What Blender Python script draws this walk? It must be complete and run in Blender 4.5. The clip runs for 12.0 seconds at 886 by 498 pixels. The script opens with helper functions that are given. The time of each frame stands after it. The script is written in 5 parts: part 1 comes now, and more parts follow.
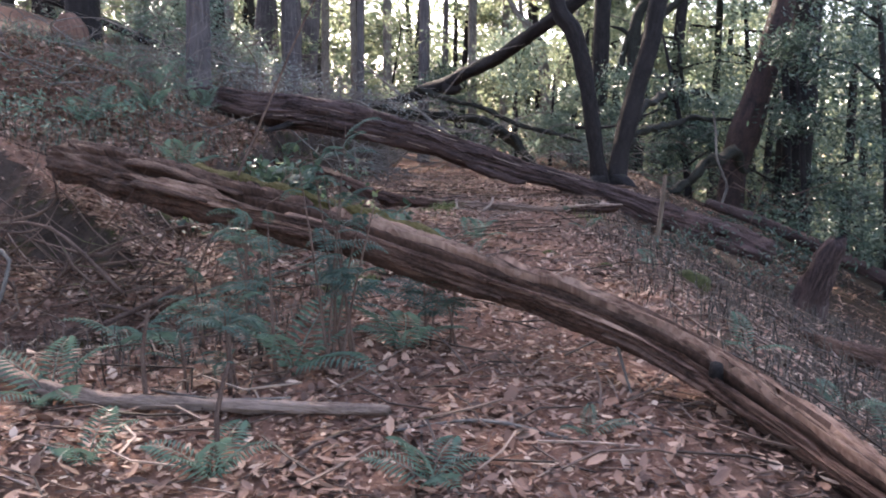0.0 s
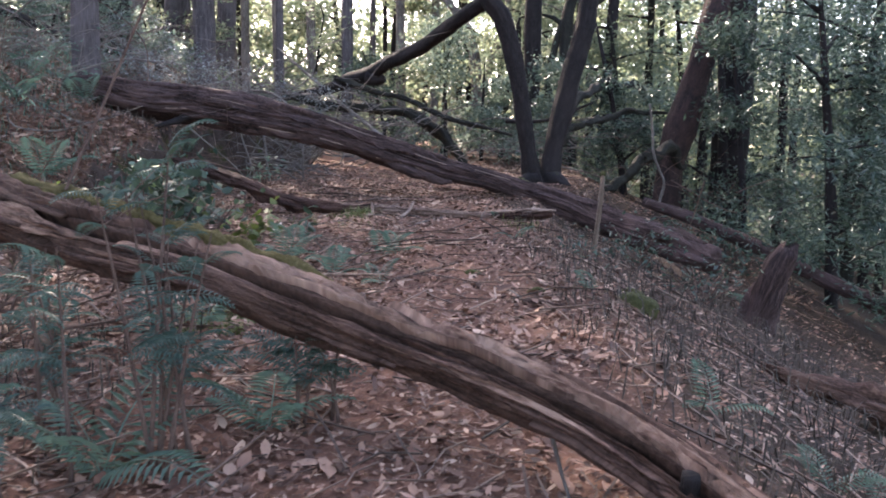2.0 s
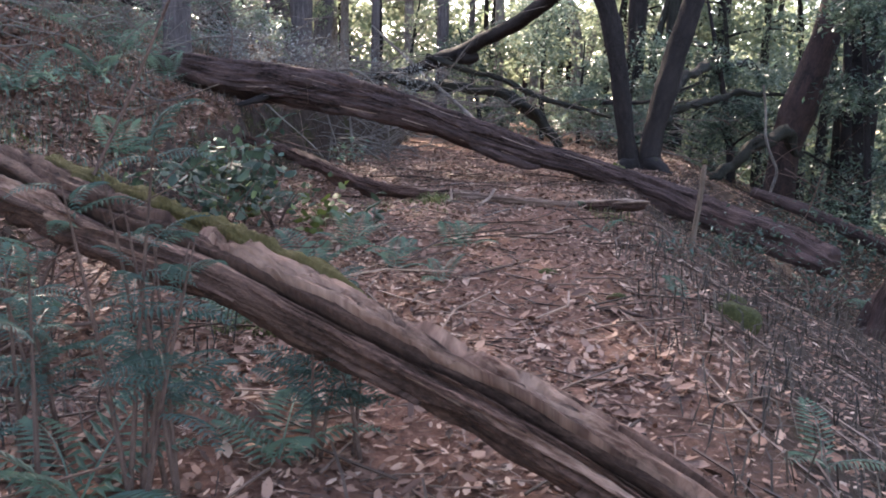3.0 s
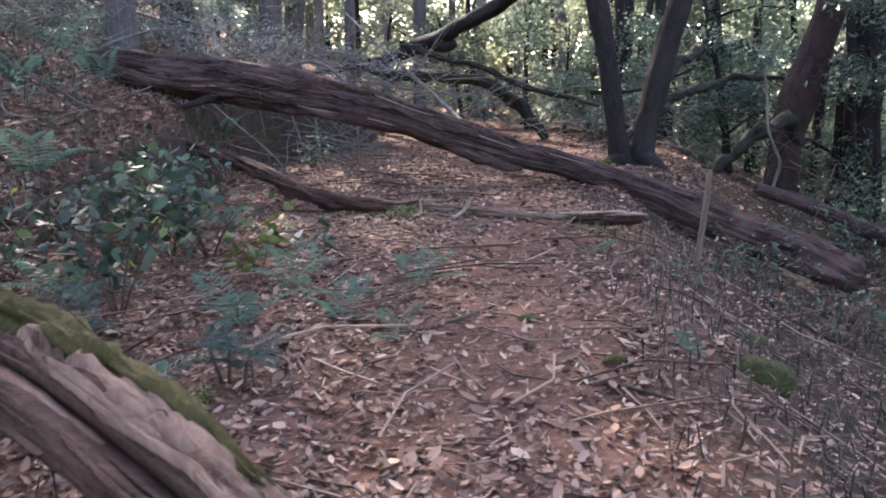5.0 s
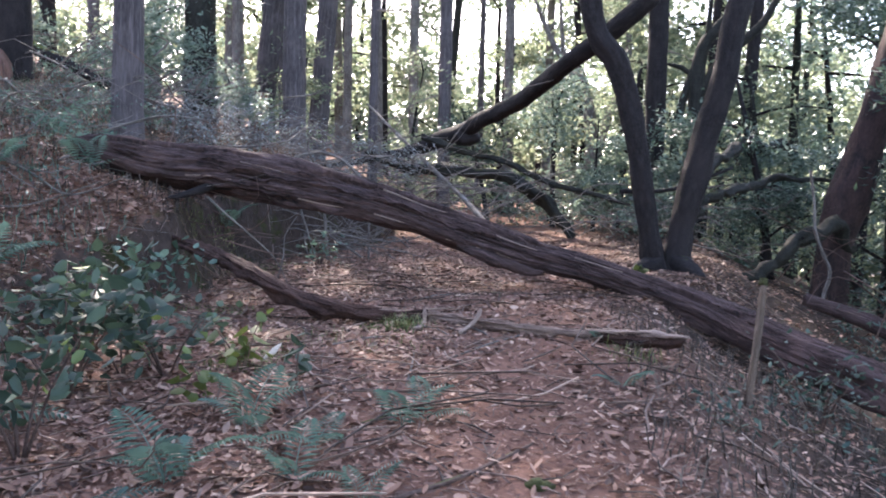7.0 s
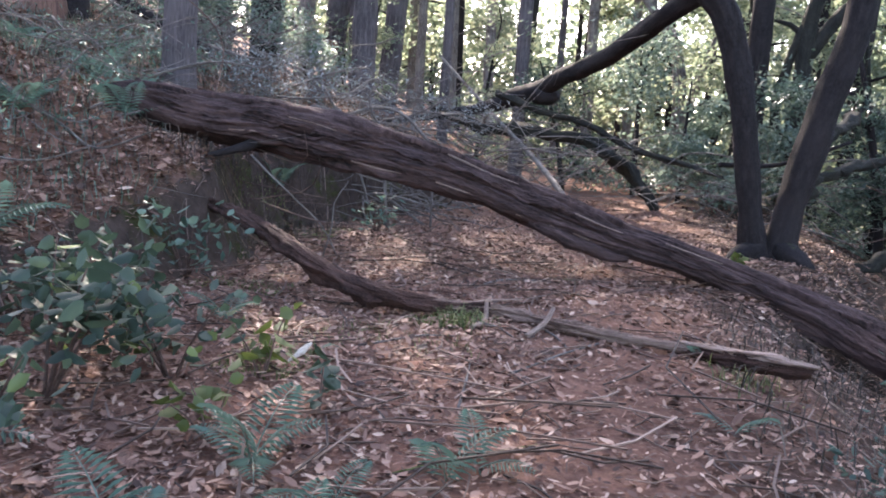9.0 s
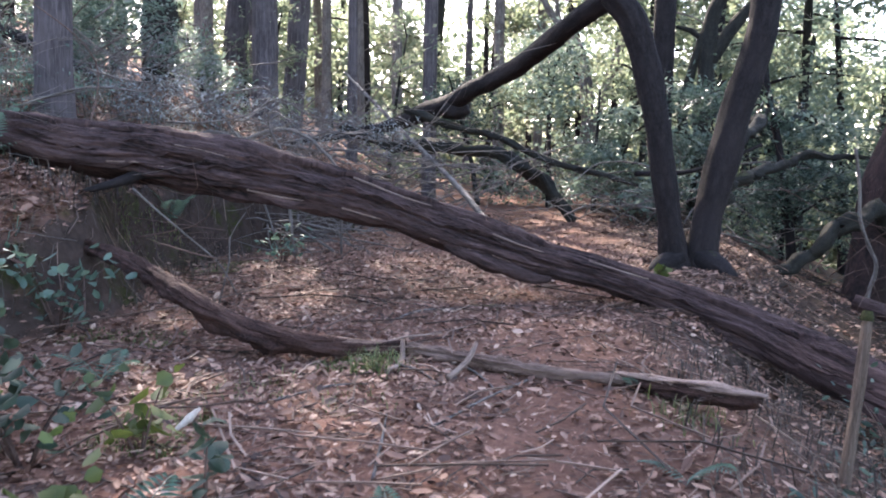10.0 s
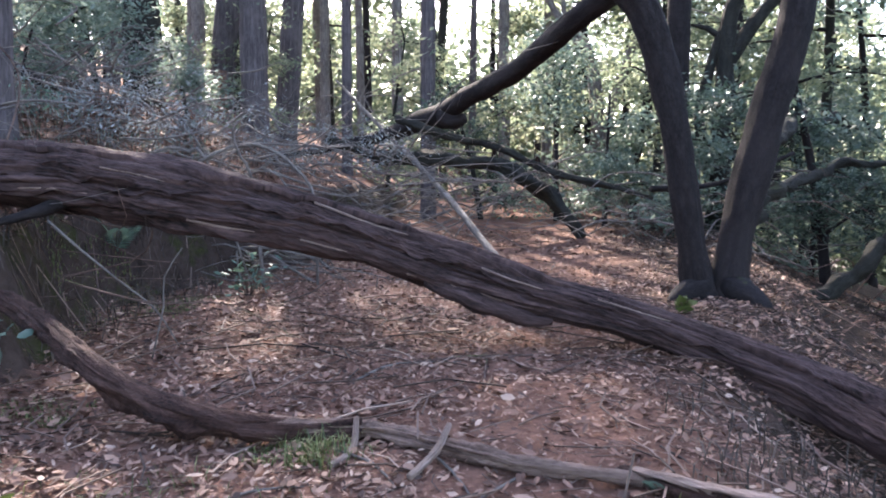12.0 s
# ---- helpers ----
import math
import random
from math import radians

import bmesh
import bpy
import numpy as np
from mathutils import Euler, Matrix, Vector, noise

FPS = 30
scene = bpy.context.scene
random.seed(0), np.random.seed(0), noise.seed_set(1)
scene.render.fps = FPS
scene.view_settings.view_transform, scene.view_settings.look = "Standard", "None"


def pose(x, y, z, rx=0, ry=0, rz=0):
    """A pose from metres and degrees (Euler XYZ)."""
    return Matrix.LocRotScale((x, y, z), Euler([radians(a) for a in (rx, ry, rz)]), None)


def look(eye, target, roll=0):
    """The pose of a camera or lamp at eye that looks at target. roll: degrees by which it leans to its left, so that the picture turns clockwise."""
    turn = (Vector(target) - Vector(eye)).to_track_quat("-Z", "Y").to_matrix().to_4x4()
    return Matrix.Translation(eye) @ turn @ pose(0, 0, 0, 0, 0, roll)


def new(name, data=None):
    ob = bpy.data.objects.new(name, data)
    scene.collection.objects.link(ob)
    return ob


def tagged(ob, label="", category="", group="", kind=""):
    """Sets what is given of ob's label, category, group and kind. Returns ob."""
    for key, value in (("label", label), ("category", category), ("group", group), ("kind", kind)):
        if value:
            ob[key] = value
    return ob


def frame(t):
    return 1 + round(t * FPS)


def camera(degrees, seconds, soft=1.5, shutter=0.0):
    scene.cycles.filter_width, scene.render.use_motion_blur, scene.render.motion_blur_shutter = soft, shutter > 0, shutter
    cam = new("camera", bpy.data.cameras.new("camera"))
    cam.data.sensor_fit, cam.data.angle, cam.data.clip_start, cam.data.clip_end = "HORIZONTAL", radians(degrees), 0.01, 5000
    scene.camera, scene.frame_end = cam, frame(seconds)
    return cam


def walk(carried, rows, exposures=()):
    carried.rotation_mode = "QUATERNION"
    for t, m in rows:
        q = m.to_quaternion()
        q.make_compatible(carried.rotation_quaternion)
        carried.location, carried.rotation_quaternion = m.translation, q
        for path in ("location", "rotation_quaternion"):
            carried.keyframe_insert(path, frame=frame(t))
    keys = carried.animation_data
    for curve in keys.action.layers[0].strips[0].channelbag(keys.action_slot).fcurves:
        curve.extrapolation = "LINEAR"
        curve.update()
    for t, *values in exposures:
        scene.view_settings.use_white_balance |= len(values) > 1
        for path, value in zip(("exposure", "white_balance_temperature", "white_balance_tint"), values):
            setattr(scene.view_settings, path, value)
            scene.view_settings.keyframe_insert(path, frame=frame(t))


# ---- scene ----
cam = camera(59.1, 12.0, 1.9, 0.35)
PATH = [
    (0, (0.778, 1.4, 1.355), (0.617, 3.38, 1.128), 0.4),
    (0.5, (0.791, 1.559, 1.356), (0.694, 3.536, 1.071), 0.2),
    (1, (0.851, 1.865, 1.394), (0.785, 3.847, 1.133), 0.3),
    (1.5, (0.875, 2.142, 1.425), (0.828, 4.122, 1.15), 0.5),
    (2, (0.92, 2.413, 1.445), (0.922, 4.398, 1.196), 0.3),
    (2.5, (1.042, 2.709, 1.445), (0.883, 4.687, 1.196), 0.6),
    (3, (1.086, 2.937, 1.471), (0.837, 4.899, 1.17), 1.0),
    (5, (1.137, 3.911, 1.634), (0.914, 5.869, 1.293), -0.3),
    (5.5, (1.216, 4.159, 1.643), (0.975, 6.133, 1.432), -1.2),
    (6, (1.266, 4.349, 1.649), (1.009, 6.323, 1.458), -1.3),
    (6.5, (1.239, 4.547, 1.638), (0.976, 6.522, 1.465), -1.1),
    (7, (1.191, 4.787, 1.677), (0.893, 6.761, 1.568), 1.0),
    (9, (1.047, 5.703, 1.798), (0.583, 7.634, 1.567), 3.4),
    (9.5, (1.0, 5.878, 1.817), (0.697, 7.839, 1.567), 2.1),
    (10, (1.004, 6.185, 1.849), (0.739, 8.158, 1.664), 0.7),
    (10.5, (1.003, 6.449, 1.878), (0.724, 8.423, 1.71), 0.4),
    (11, (0.979, 6.71, 1.905), (0.719, 8.687, 1.746), 0.2),
    (11.5, (1.017, 6.984, 1.925), (0.764, 8.96, 1.748), -0.7),
    (12, (1.09, 7.235, 1.952), (0.791, 9.205, 1.786), -0.2),
]
EXPOSURES = [(0.0, 2.76, 7150, 20), (4.0, 2.83, 7100, 20), (7.0, 2.95, 6650, 18), (9.2, 2.99, 6850, 19), (10.5, 2.96, 6600, 18), (12.0, 2.93, 6600, 18)]
walk(cam, [(t, look(eye, target, roll)) for t, eye, target, roll in PATH], EXPOSURES)

# ---- world and sun ----
SUN_EL, SUN_AZ = radians(38), radians(-25)
world = bpy.data.worlds.new("world")
scene.world = world
world.use_nodes = True
sky = world.node_tree.nodes.new("ShaderNodeTexSky")
sky.sky_type, sky.sun_disc = "NISHITA", False
sky.sun_elevation, sky.sun_rotation = SUN_EL, SUN_AZ
sky.air_density, sky.dust_density = 1.0, 2.0
world.node_tree.links.new(sky.outputs[0], world.node_tree.nodes["Background"].inputs[0])
world.node_tree.nodes["Background"].inputs[1].default_value = 0.15
sun_data = bpy.data.lights.new("sun", "SUN")
sun_data.energy, sun_data.angle, sun_data.color = 4.4, radians(0.6), (1.0, 0.93, 0.82)
sun = new("sun", sun_data)
sun.matrix_world = look((0, 0, 30), (-math.sin(SUN_AZ) * math.cos(SUN_EL), -math.cos(SUN_AZ) * math.cos(SUN_EL), 30 - math.sin(SUN_EL)))

# ---- materials ----
def nodes_of(name):
    m = bpy.data.materials.new(name)
    m.use_nodes = True
    nt = m.node_tree
    return m, nt, nt.nodes["Principled BSDF"]


def ramp(nt, fac, stops):
    r = nt.nodes.new("ShaderNodeValToRGB")
    while len(r.color_ramp.elements) < len(stops):
        r.color_ramp.elements.new(0.5)
    for e, (p, c) in zip(r.color_ramp.elements, stops):
        e.position, e.color = p, (*c, 1)
    nt.links.new(fac, r.inputs[0])
    return r.outputs[0]


def noise_node(nt, vec, scale, detail=5.0, rough=0.6):
    n = nt.nodes.new("ShaderNodeTexNoise")
    n.inputs["Scale"].default_value, n.inputs["Detail"].default_value, n.inputs["Roughness"].default_value = scale, detail, rough
    nt.links.new(vec, n.inputs["Vector"])
    return n.outputs["Fac"]


def mapped(nt, vec, sc):
    m = nt.nodes.new("ShaderNodeMapping")
    m.inputs["Scale"].default_value = sc
    nt.links.new(vec, m.inputs["Vector"])
    return m.outputs[0]


def mix(nt, fac, a, b, mode="MIX"):
    m = nt.nodes.new("ShaderNodeMix")
    m.data_type, m.blend_type = "RGBA", mode
    for sock, v in ((m.inputs[0], fac), (m.inputs[6], a), (m.inputs[7], b)):
        if isinstance(v, (int, float)):
            sock.default_value = v
        elif isinstance(v, tuple):
            sock.default_value = (*v, 1)
        else:
            nt.links.new(v, sock)
    return m.outputs[2]


def bump(nt, p, height, strength, dist):
    b = nt.nodes.new("ShaderNodeBump")
    b.inputs["Strength"].default_value, b.inputs["Distance"].default_value = strength, dist
    nt.links.new(height, b.inputs["Height"])
    nt.links.new(b.outputs[0], p.inputs["Normal"])


def bark_mat(name, dark, mid, light, around=26.0, along=2.2, moss=0.0, moss_col=(0.07, 0.085, 0.02), strength=0.9):
    """Bark or weathered wood: streaks along the trunk, worn lighter patches, moss by large blotches on upward faces."""
    m, nt, p = nodes_of(name)
    uv = nt.nodes.new("ShaderNodeUVMap").outputs[0]
    ob = nt.nodes.new("ShaderNodeTexCoord").outputs["Object"]
    streak = noise_node(nt, mapped(nt, uv, (around, along, 1)), 1.0, 7, 0.65)
    fine = noise_node(nt, mapped(nt, uv, (around * 4, along * 6, 1)), 1.0, 4, 0.6)
    blotch = noise_node(nt, ob, 2.3, 4, 0.6)
    col = ramp(nt, streak, [(0.36, dark), (0.50, mid), (0.64, light)])
    col = mix(nt, 0.35, col, ramp(nt, fine, [(0.40, dark), (0.60, light)]), "MIX")
    col = mix(nt, ramp(nt, blotch, [(0.42, (0, 0, 0)), (0.68, (0.55, 0.55, 0.55))]), col, light)
    if moss:
        geo = nt.nodes.new("ShaderNodeNewGeometry")
        sep = nt.nodes.new("ShaderNodeSeparateXYZ")
        nt.links.new(geo.outputs["Normal"], sep.inputs[0])
        mul = nt.nodes.new("ShaderNodeMath")
        mul.operation = "MULTIPLY_ADD"
        nt.links.new(sep.outputs["Z"], mul.inputs[0])
        mul.inputs[1].default_value = 0.25
        nt.links.new(noise_node(nt, ob, 1.7, 5, 0.65), mul.inputs[2])
        col = mix(nt, ramp(nt, mul.outputs[0], [(0.80 - moss * 0.3, (0, 0, 0)), (0.88 - moss * 0.3, (1, 1, 1))]), col, moss_col)
    nt.links.new(col, p.inputs["Base Color"])
    p.inputs["Roughness"].default_value = 0.9
    p.inputs["Specular IOR Level"].default_value = 0.2
    hgt = mix(nt, 0.4, streak, fine)
    bump(nt, p, hgt, strength, 0.035)
    return m


def leaf_mat(name, stops, trans=0.35, rough=0.5, scale=9.0):
    """Leaves: each one its own tint from the stops, with light let through."""
    m, nt, p = nodes_of(name)
    geo = nt.nodes.new("ShaderNodeNewGeometry")
    col = ramp(nt, geo.outputs["Random Per Island"], stops)
    ob = nt.nodes.new("ShaderNodeTexCoord").outputs["Object"]
    col = mix(nt, 0.5, col, ramp(nt, noise_node(nt, ob, scale, 3), [(0.3, (0.45, 0.45, 0.45)), (0.7, (1.0, 1.0, 1.0))]), "MULTIPLY")
    nt.links.new(col, p.inputs["Base Color"])
    p.inputs["Roughness"].default_value = rough
    p.inputs["Specular IOR Level"].default_value = 0.35
    if trans:
        tr = nt.nodes.new("ShaderNodeBsdfTranslucent")
        nt.links.new(col, tr.inputs[0])
        ms = nt.nodes.new("ShaderNodeMixShader")
        ms.inputs[0].default_value = trans
        nt.links.new(p.outputs[0], ms.inputs[1])
        nt.links.new(tr.outputs[0], ms.inputs[2])
        nt.links.new(ms.outputs[0], nt.nodes["Material Output"].inputs[0])
    return m


def earth_mat():
    m, nt, p = nodes_of("forest_soil")
    ob = nt.nodes.new("ShaderNodeTexCoord").outputs["Object"]
    big = noise_node(nt, ob, 0.55, 4, 0.6)
    mid = noise_node(nt, ob, 6.0, 6, 0.7)
    fine = noise_node(nt, ob, 38.0, 5, 0.7)
    vor = nt.nodes.new("ShaderNodeTexVoronoi")
    vor.inputs["Scale"].default_value = 22.0
    nt.links.new(ob, vor.inputs["Vector"])
    col = ramp(nt, mid, [(0.30, (0.06852, 0.03575, 0.02608)), (0.52, (0.1414, 0.07326, 0.05218)), (0.75, (0.2372, 0.1291, 0.09311))])
    col = mix(nt, 0.45, col, ramp(nt, fine, [(0.35, (0.04568, 0.02468, 0.0174)), (0.6, (0.174, 0.09223, 0.0672)), (0.75, (0.347, 0.2257, 0.1704))]))
    col = mix(nt, ramp(nt, big, [(0.45, (0, 0, 0)), (0.7, (0.4568, 0.426, 0.3953))]), col, (0.1686, 0.0852, 0.06166))
    # Soil turns darker right of the trail, along a border wandering with noise.
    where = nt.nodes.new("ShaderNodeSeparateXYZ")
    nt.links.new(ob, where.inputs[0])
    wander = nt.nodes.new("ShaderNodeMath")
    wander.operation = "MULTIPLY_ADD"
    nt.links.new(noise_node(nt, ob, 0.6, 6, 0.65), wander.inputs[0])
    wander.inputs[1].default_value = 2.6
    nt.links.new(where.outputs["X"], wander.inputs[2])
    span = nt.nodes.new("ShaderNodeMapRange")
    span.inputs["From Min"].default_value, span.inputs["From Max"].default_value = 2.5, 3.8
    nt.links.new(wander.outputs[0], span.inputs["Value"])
    right_dark = ramp(nt, fine, [(0.3, (0.012, 0.009, 0.007)), (0.55, (0.04, 0.027, 0.021)), (0.75, (0.085, 0.058, 0.045))])
    col = mix(nt, span.outputs[0], col, right_dark)
    # Steep faces mix towards a darker brown with moss-green blotches.
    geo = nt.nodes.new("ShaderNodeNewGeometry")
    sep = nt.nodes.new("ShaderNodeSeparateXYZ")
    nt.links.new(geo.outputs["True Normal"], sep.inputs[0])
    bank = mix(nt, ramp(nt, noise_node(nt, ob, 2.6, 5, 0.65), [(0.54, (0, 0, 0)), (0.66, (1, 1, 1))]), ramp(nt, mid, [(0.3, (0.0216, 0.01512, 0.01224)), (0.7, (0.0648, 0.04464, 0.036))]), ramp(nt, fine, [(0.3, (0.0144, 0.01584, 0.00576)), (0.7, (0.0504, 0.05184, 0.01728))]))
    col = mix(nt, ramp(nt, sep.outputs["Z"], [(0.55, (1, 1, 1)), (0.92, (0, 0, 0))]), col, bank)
    nt.links.new(col, p.inputs["Base Color"])
    p.inputs["Roughness"].default_value = 0.95
    p.inputs["Specular IOR Level"].default_value = 0.1
    bump(nt, p, mix(nt, 0.5, fine, vor.outputs["Distance"]), 0.8, 0.02)
    return m


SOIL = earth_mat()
BARK_BIG = bark_mat("stringy_dark_bark", (0.006, 0.0042, 0.0044), (0.024, 0.0142, 0.0140), (0.100, 0.062, 0.058), 34, 2.6, moss=0.0)
BARK_BRANCH = bark_mat("dark_reddish_branch_bark", (0.006, 0.0036, 0.0034), (0.023, 0.0108, 0.0090), (0.085, 0.044, 0.034), 40, 7)
WOOD_BARE = bark_mat("bare_weathered_branch", (0.035, 0.020, 0.016), (0.115, 0.070, 0.055), (0.27, 0.185, 0.15), 50, 4)
WOOD_OLD = bark_mat("weathered_rotten_wood", (0.022, 0.011, 0.008), (0.125, 0.063, 0.045), (0.35, 0.222, 0.166), 38, 3.0, moss=0.0)
# Rotten and decayed wood, darkened further by the log's underside shade in the colour.
WOOD_ROT = bark_mat("rotten_heartwood_with_shade", (0.010, 0.0052, 0.004), (0.043, 0.0225, 0.0165), (0.12, 0.068, 0.051), 26, 5.0)
WOOD_RED = bark_mat("reddish_decayed_wood_with_shade", (0.010, 0.005, 0.004), (0.058, 0.030, 0.022), (0.16, 0.090, 0.069), 34, 5)
MOSS_PALE = bark_mat("yellow_moss", (0.030, 0.023, 0.009), (0.078, 0.064, 0.020), (0.15, 0.122, 0.05), 60, 60)
WOOD_THIN = bark_mat("fallen_branch_bark", (0.026, 0.017, 0.015), (0.07, 0.042, 0.034), (0.16, 0.105, 0.085), 24, 6, moss=0.14)
WOOD_SPLIT = bark_mat("split_wood", (0.06, 0.04, 0.034), (0.22, 0.15, 0.12), (0.40, 0.30, 0.25), 60, 3)
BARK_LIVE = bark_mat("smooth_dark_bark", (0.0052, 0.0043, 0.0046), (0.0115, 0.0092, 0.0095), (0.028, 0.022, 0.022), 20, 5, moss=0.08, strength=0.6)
BARK_RED = bark_mat("redwood_bark", (0.024, 0.020, 0.021), (0.060, 0.050, 0.052), (0.13, 0.11, 0.112), 22, 1.0)
BARK_ORANGE = bark_mat("scorched_orange_bark", (0.04, 0.022, 0.018), (0.12, 0.062, 0.046), (0.22, 0.125, 0.095), 20, 1.2)
BARK_MADRONE = bark_mat("reddish_peeling_bark", (0.009, 0.007, 0.0075), (0.021, 0.0155, 0.016), (0.060, 0.034, 0.030), 9, 2.5)
BARK_GREY = bark_mat("grey_dead_branch", (0.036, 0.030, 0.027), (0.10, 0.085, 0.076), (0.23, 0.20, 0.18), 30, 4)
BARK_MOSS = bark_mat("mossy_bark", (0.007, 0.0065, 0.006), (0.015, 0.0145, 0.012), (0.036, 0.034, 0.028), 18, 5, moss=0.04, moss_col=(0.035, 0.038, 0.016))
BARK_POLE = bark_mat("brown_pole_bark", (0.06, 0.04, 0.033), (0.15, 0.10, 0.082), (0.28, 0.20, 0.165), 26, 4)
STAKE = bark_mat("stake_wood", (0.04, 0.028, 0.022), (0.11, 0.077, 0.058), (0.21, 0.155, 0.12), 40, 3, moss=0.1)
MOSS = bark_mat("moss", (0.015, 0.016, 0.007), (0.038, 0.040, 0.014), (0.075, 0.075, 0.026), 40, 40)
LITTER = leaf_mat("dead_leaves", [(0.0, (0.045, 0.024, 0.018)), (0.34, (0.14, 0.071, 0.05)), (0.66, (0.235, 0.128, 0.091)), (0.90, (0.335, 0.205, 0.15)), (0.985, (0.46, 0.32, 0.245))], 0.0, 0.75)
TWIG = leaf_mat("dead_twigs", [(0.0, (0.035, 0.023, 0.018)), (0.5, (0.105, 0.066, 0.052)), (0.85, (0.21, 0.14, 0.11)), (1.0, (0.36, 0.26, 0.21))], 0.0, 0.8)
NEEDLES = leaf_mat("dry_bank_grass", [(0.0, (0.024, 0.019, 0.015)), (0.5, (0.06, 0.046, 0.037)), (1.0, (0.13, 0.10, 0.08))], 0.1, 0.8)
FERN = leaf_mat("fern_green", [(0.0, (0.06, 0.11, 0.085)), (0.6, (0.10, 0.165, 0.125)), (1.0, (0.17, 0.25, 0.18))], 0.35, 0.45)
EVERGREEN = leaf_mat("evergreen_spray", [(0.0, (0.03, 0.058, 0.05)), (0.6, (0.055, 0.10, 0.083)), (1.0, (0.11, 0.165, 0.13))], 0.35, 0.5)
LAUREL = leaf_mat("dark_glossy_leaf", [(0.0, (0.028, 0.05, 0.039)), (0.5, (0.052, 0.088, 0.066)), (1.0, (0.10, 0.145, 0.107))], 0.4, 0.32)
BROAD = leaf_mat("broad_green_leaf", [(0.0, (0.022, 0.042, 0.029)), (0.55, (0.042, 0.070, 0.047)), (0.9, (0.075, 0.112, 0.066)), (1.0, (0.18, 0.23, 0.055))], 0.35, 0.5)
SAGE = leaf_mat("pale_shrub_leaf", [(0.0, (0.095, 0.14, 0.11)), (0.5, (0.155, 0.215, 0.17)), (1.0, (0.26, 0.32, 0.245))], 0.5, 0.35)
# Backlit glow of the far leaves is put into this raised pale colour.
SUNNY = leaf_mat("painted_backlit_leaf", [(0.0, (0.125, 0.165, 0.11)), (0.5, (0.205, 0.25, 0.165)), (1.0, (0.32, 0.35, 0.22))], 0.68, 0.5)
LIME = leaf_mat("yellow_green_leaf", [(0.0, (0.04, 0.06, 0.018)), (0.6, (0.08, 0.105, 0.028)), (1.0, (0.14, 0.16, 0.045))], 0.4, 0.5)
GRASS = leaf_mat("yellow_green_grass", [(0.0, (0.06, 0.085, 0.03)), (0.6, (0.12, 0.15, 0.05)), (1.0, (0.24, 0.22, 0.10))], 0.3, 0.6)
GREYLEAF = leaf_mat("grey_brush_leaf", [(0.0, (0.13, 0.14, 0.14)), (0.6, (0.21, 0.225, 0.22)), (1.0, (0.34, 0.36, 0.35))], 0.2, 0.7)

# ---- shapes ----
rng = np.random.default_rng(7)
TRAIL_Y = (-60, -10, 0.0, 1.4, 3.0, 4.4, 6, 7.5, 8.4, 9.4, 10.5, 12.4, 14, 16, 18, 25, 60, 400)
TRAIL_Z = (-1.2, -0.7, -0.03, 0.08, 0.21, 0.335, 0.47, 0.58, 0.64, 0.70, 0.78, 0.88, 0.95, 1.03, 1.12, 1.4, 2.5, 3.0)


def step(a, b, v):
    t = np.clip((v - a) / (b - a), 0, 1)
    return t * t * (3 - 2 * t)


def ground(x, y):
    """Height of the forest floor: a bench cut into a slope that rises to the left and falls to the right."""
    x, y = np.asarray(x, float), np.asarray(y, float)
    z = np.interp(y, TRAIL_Y, TRAIL_Z)
    past = step(-0.25, 0.15, y - (5.585 - 0.60 * np.clip(x, -5, 1.1)))
    foot_far = np.interp(y, (6, 8, 9.5, 10.7, 11.3, 11.9, 12.6, 13.6, 14.6, 16.5, 20, 30, 60), (-1.6, -2.1, -2.25, -2.05, -1.95, -2.15, -2.45, -2.5, -2.2, -1.6, -1.9, -3.0, -4.0))
    foot = -2.9 * (1 - past) + foot_far * past
    cut = np.interp(y, (6, 8, 9.8, 10.8, 11.6, 18, 26), (0.15, 0.18, 0.28, 0.5, 0.70, 0.65, 0.3))
    s = np.clip(foot - x, 0, None)
    z = z + cut * step(0, 0.4, s) + 0.40 * np.minimum(s, 3) + 0.30 * np.clip(s - 3, 0, 30)
    edge = np.interp(y, (4, 11.5, 15, 20, 40), (1.55, 1.55, 2.9, 3.2, 4.0))
    r = np.clip(x - edge, 0, None)
    z = z - 0.42 * np.clip(r - 0.15, 0, 14) * step(0, 0.8, r)
    z = z - 0.48 * np.exp(-((x + 1.9) ** 2 / 0.9 + (y - 5.75) ** 2 / 0.22))
    z = z + 0.13 * np.exp(-((x + 0.9) ** 2 + (y - 3.68) ** 2) / 0.17)
    bumps = 0.035 * np.sin(1.7 * x + 0.6 * y) * np.sin(1.3 * y - 0.4 * x) + 0.015 * np.sin(5.1 * x + 1.1) * np.sin(4.3 * y + 2.0 * x)
    return z + bumps * (0.35 + 1.1 * step(0, 1.5, s) + 0.8 * step(0, 1.5, r))


def gz(x, y):
    return float(ground(x, y))


def mesh_of(name, verts, faces, mat, uvs=None, smooth=True):
    me = bpy.data.meshes.new(name)
    me.from_pydata([tuple(v) for v in np.asarray(verts, float).tolist()], [], faces if isinstance(faces, list) else faces.tolist())
    if uvs is not None:
        layer = me.uv_layers.new(name="UVMap")
        idx = np.empty(len(me.loops), dtype=np.int32)
        me.loops.foreach_get("vertex_index", idx)
        layer.data.foreach_set("uv", np.asarray(uvs, np.float32)[idx].ravel())
    me.materials.append(mat)
    if smooth:
        me.polygons.foreach_set("use_smooth", np.ones(len(me.polygons), bool))
    me.update()
    return me


def part(name, mesh, parent=None, label=""):
    ob = new(name, mesh)
    if parent:
        ob.parent = parent
        ob.matrix_parent_inverse = parent.matrix_basis.inverted()
    return tagged(ob, label)


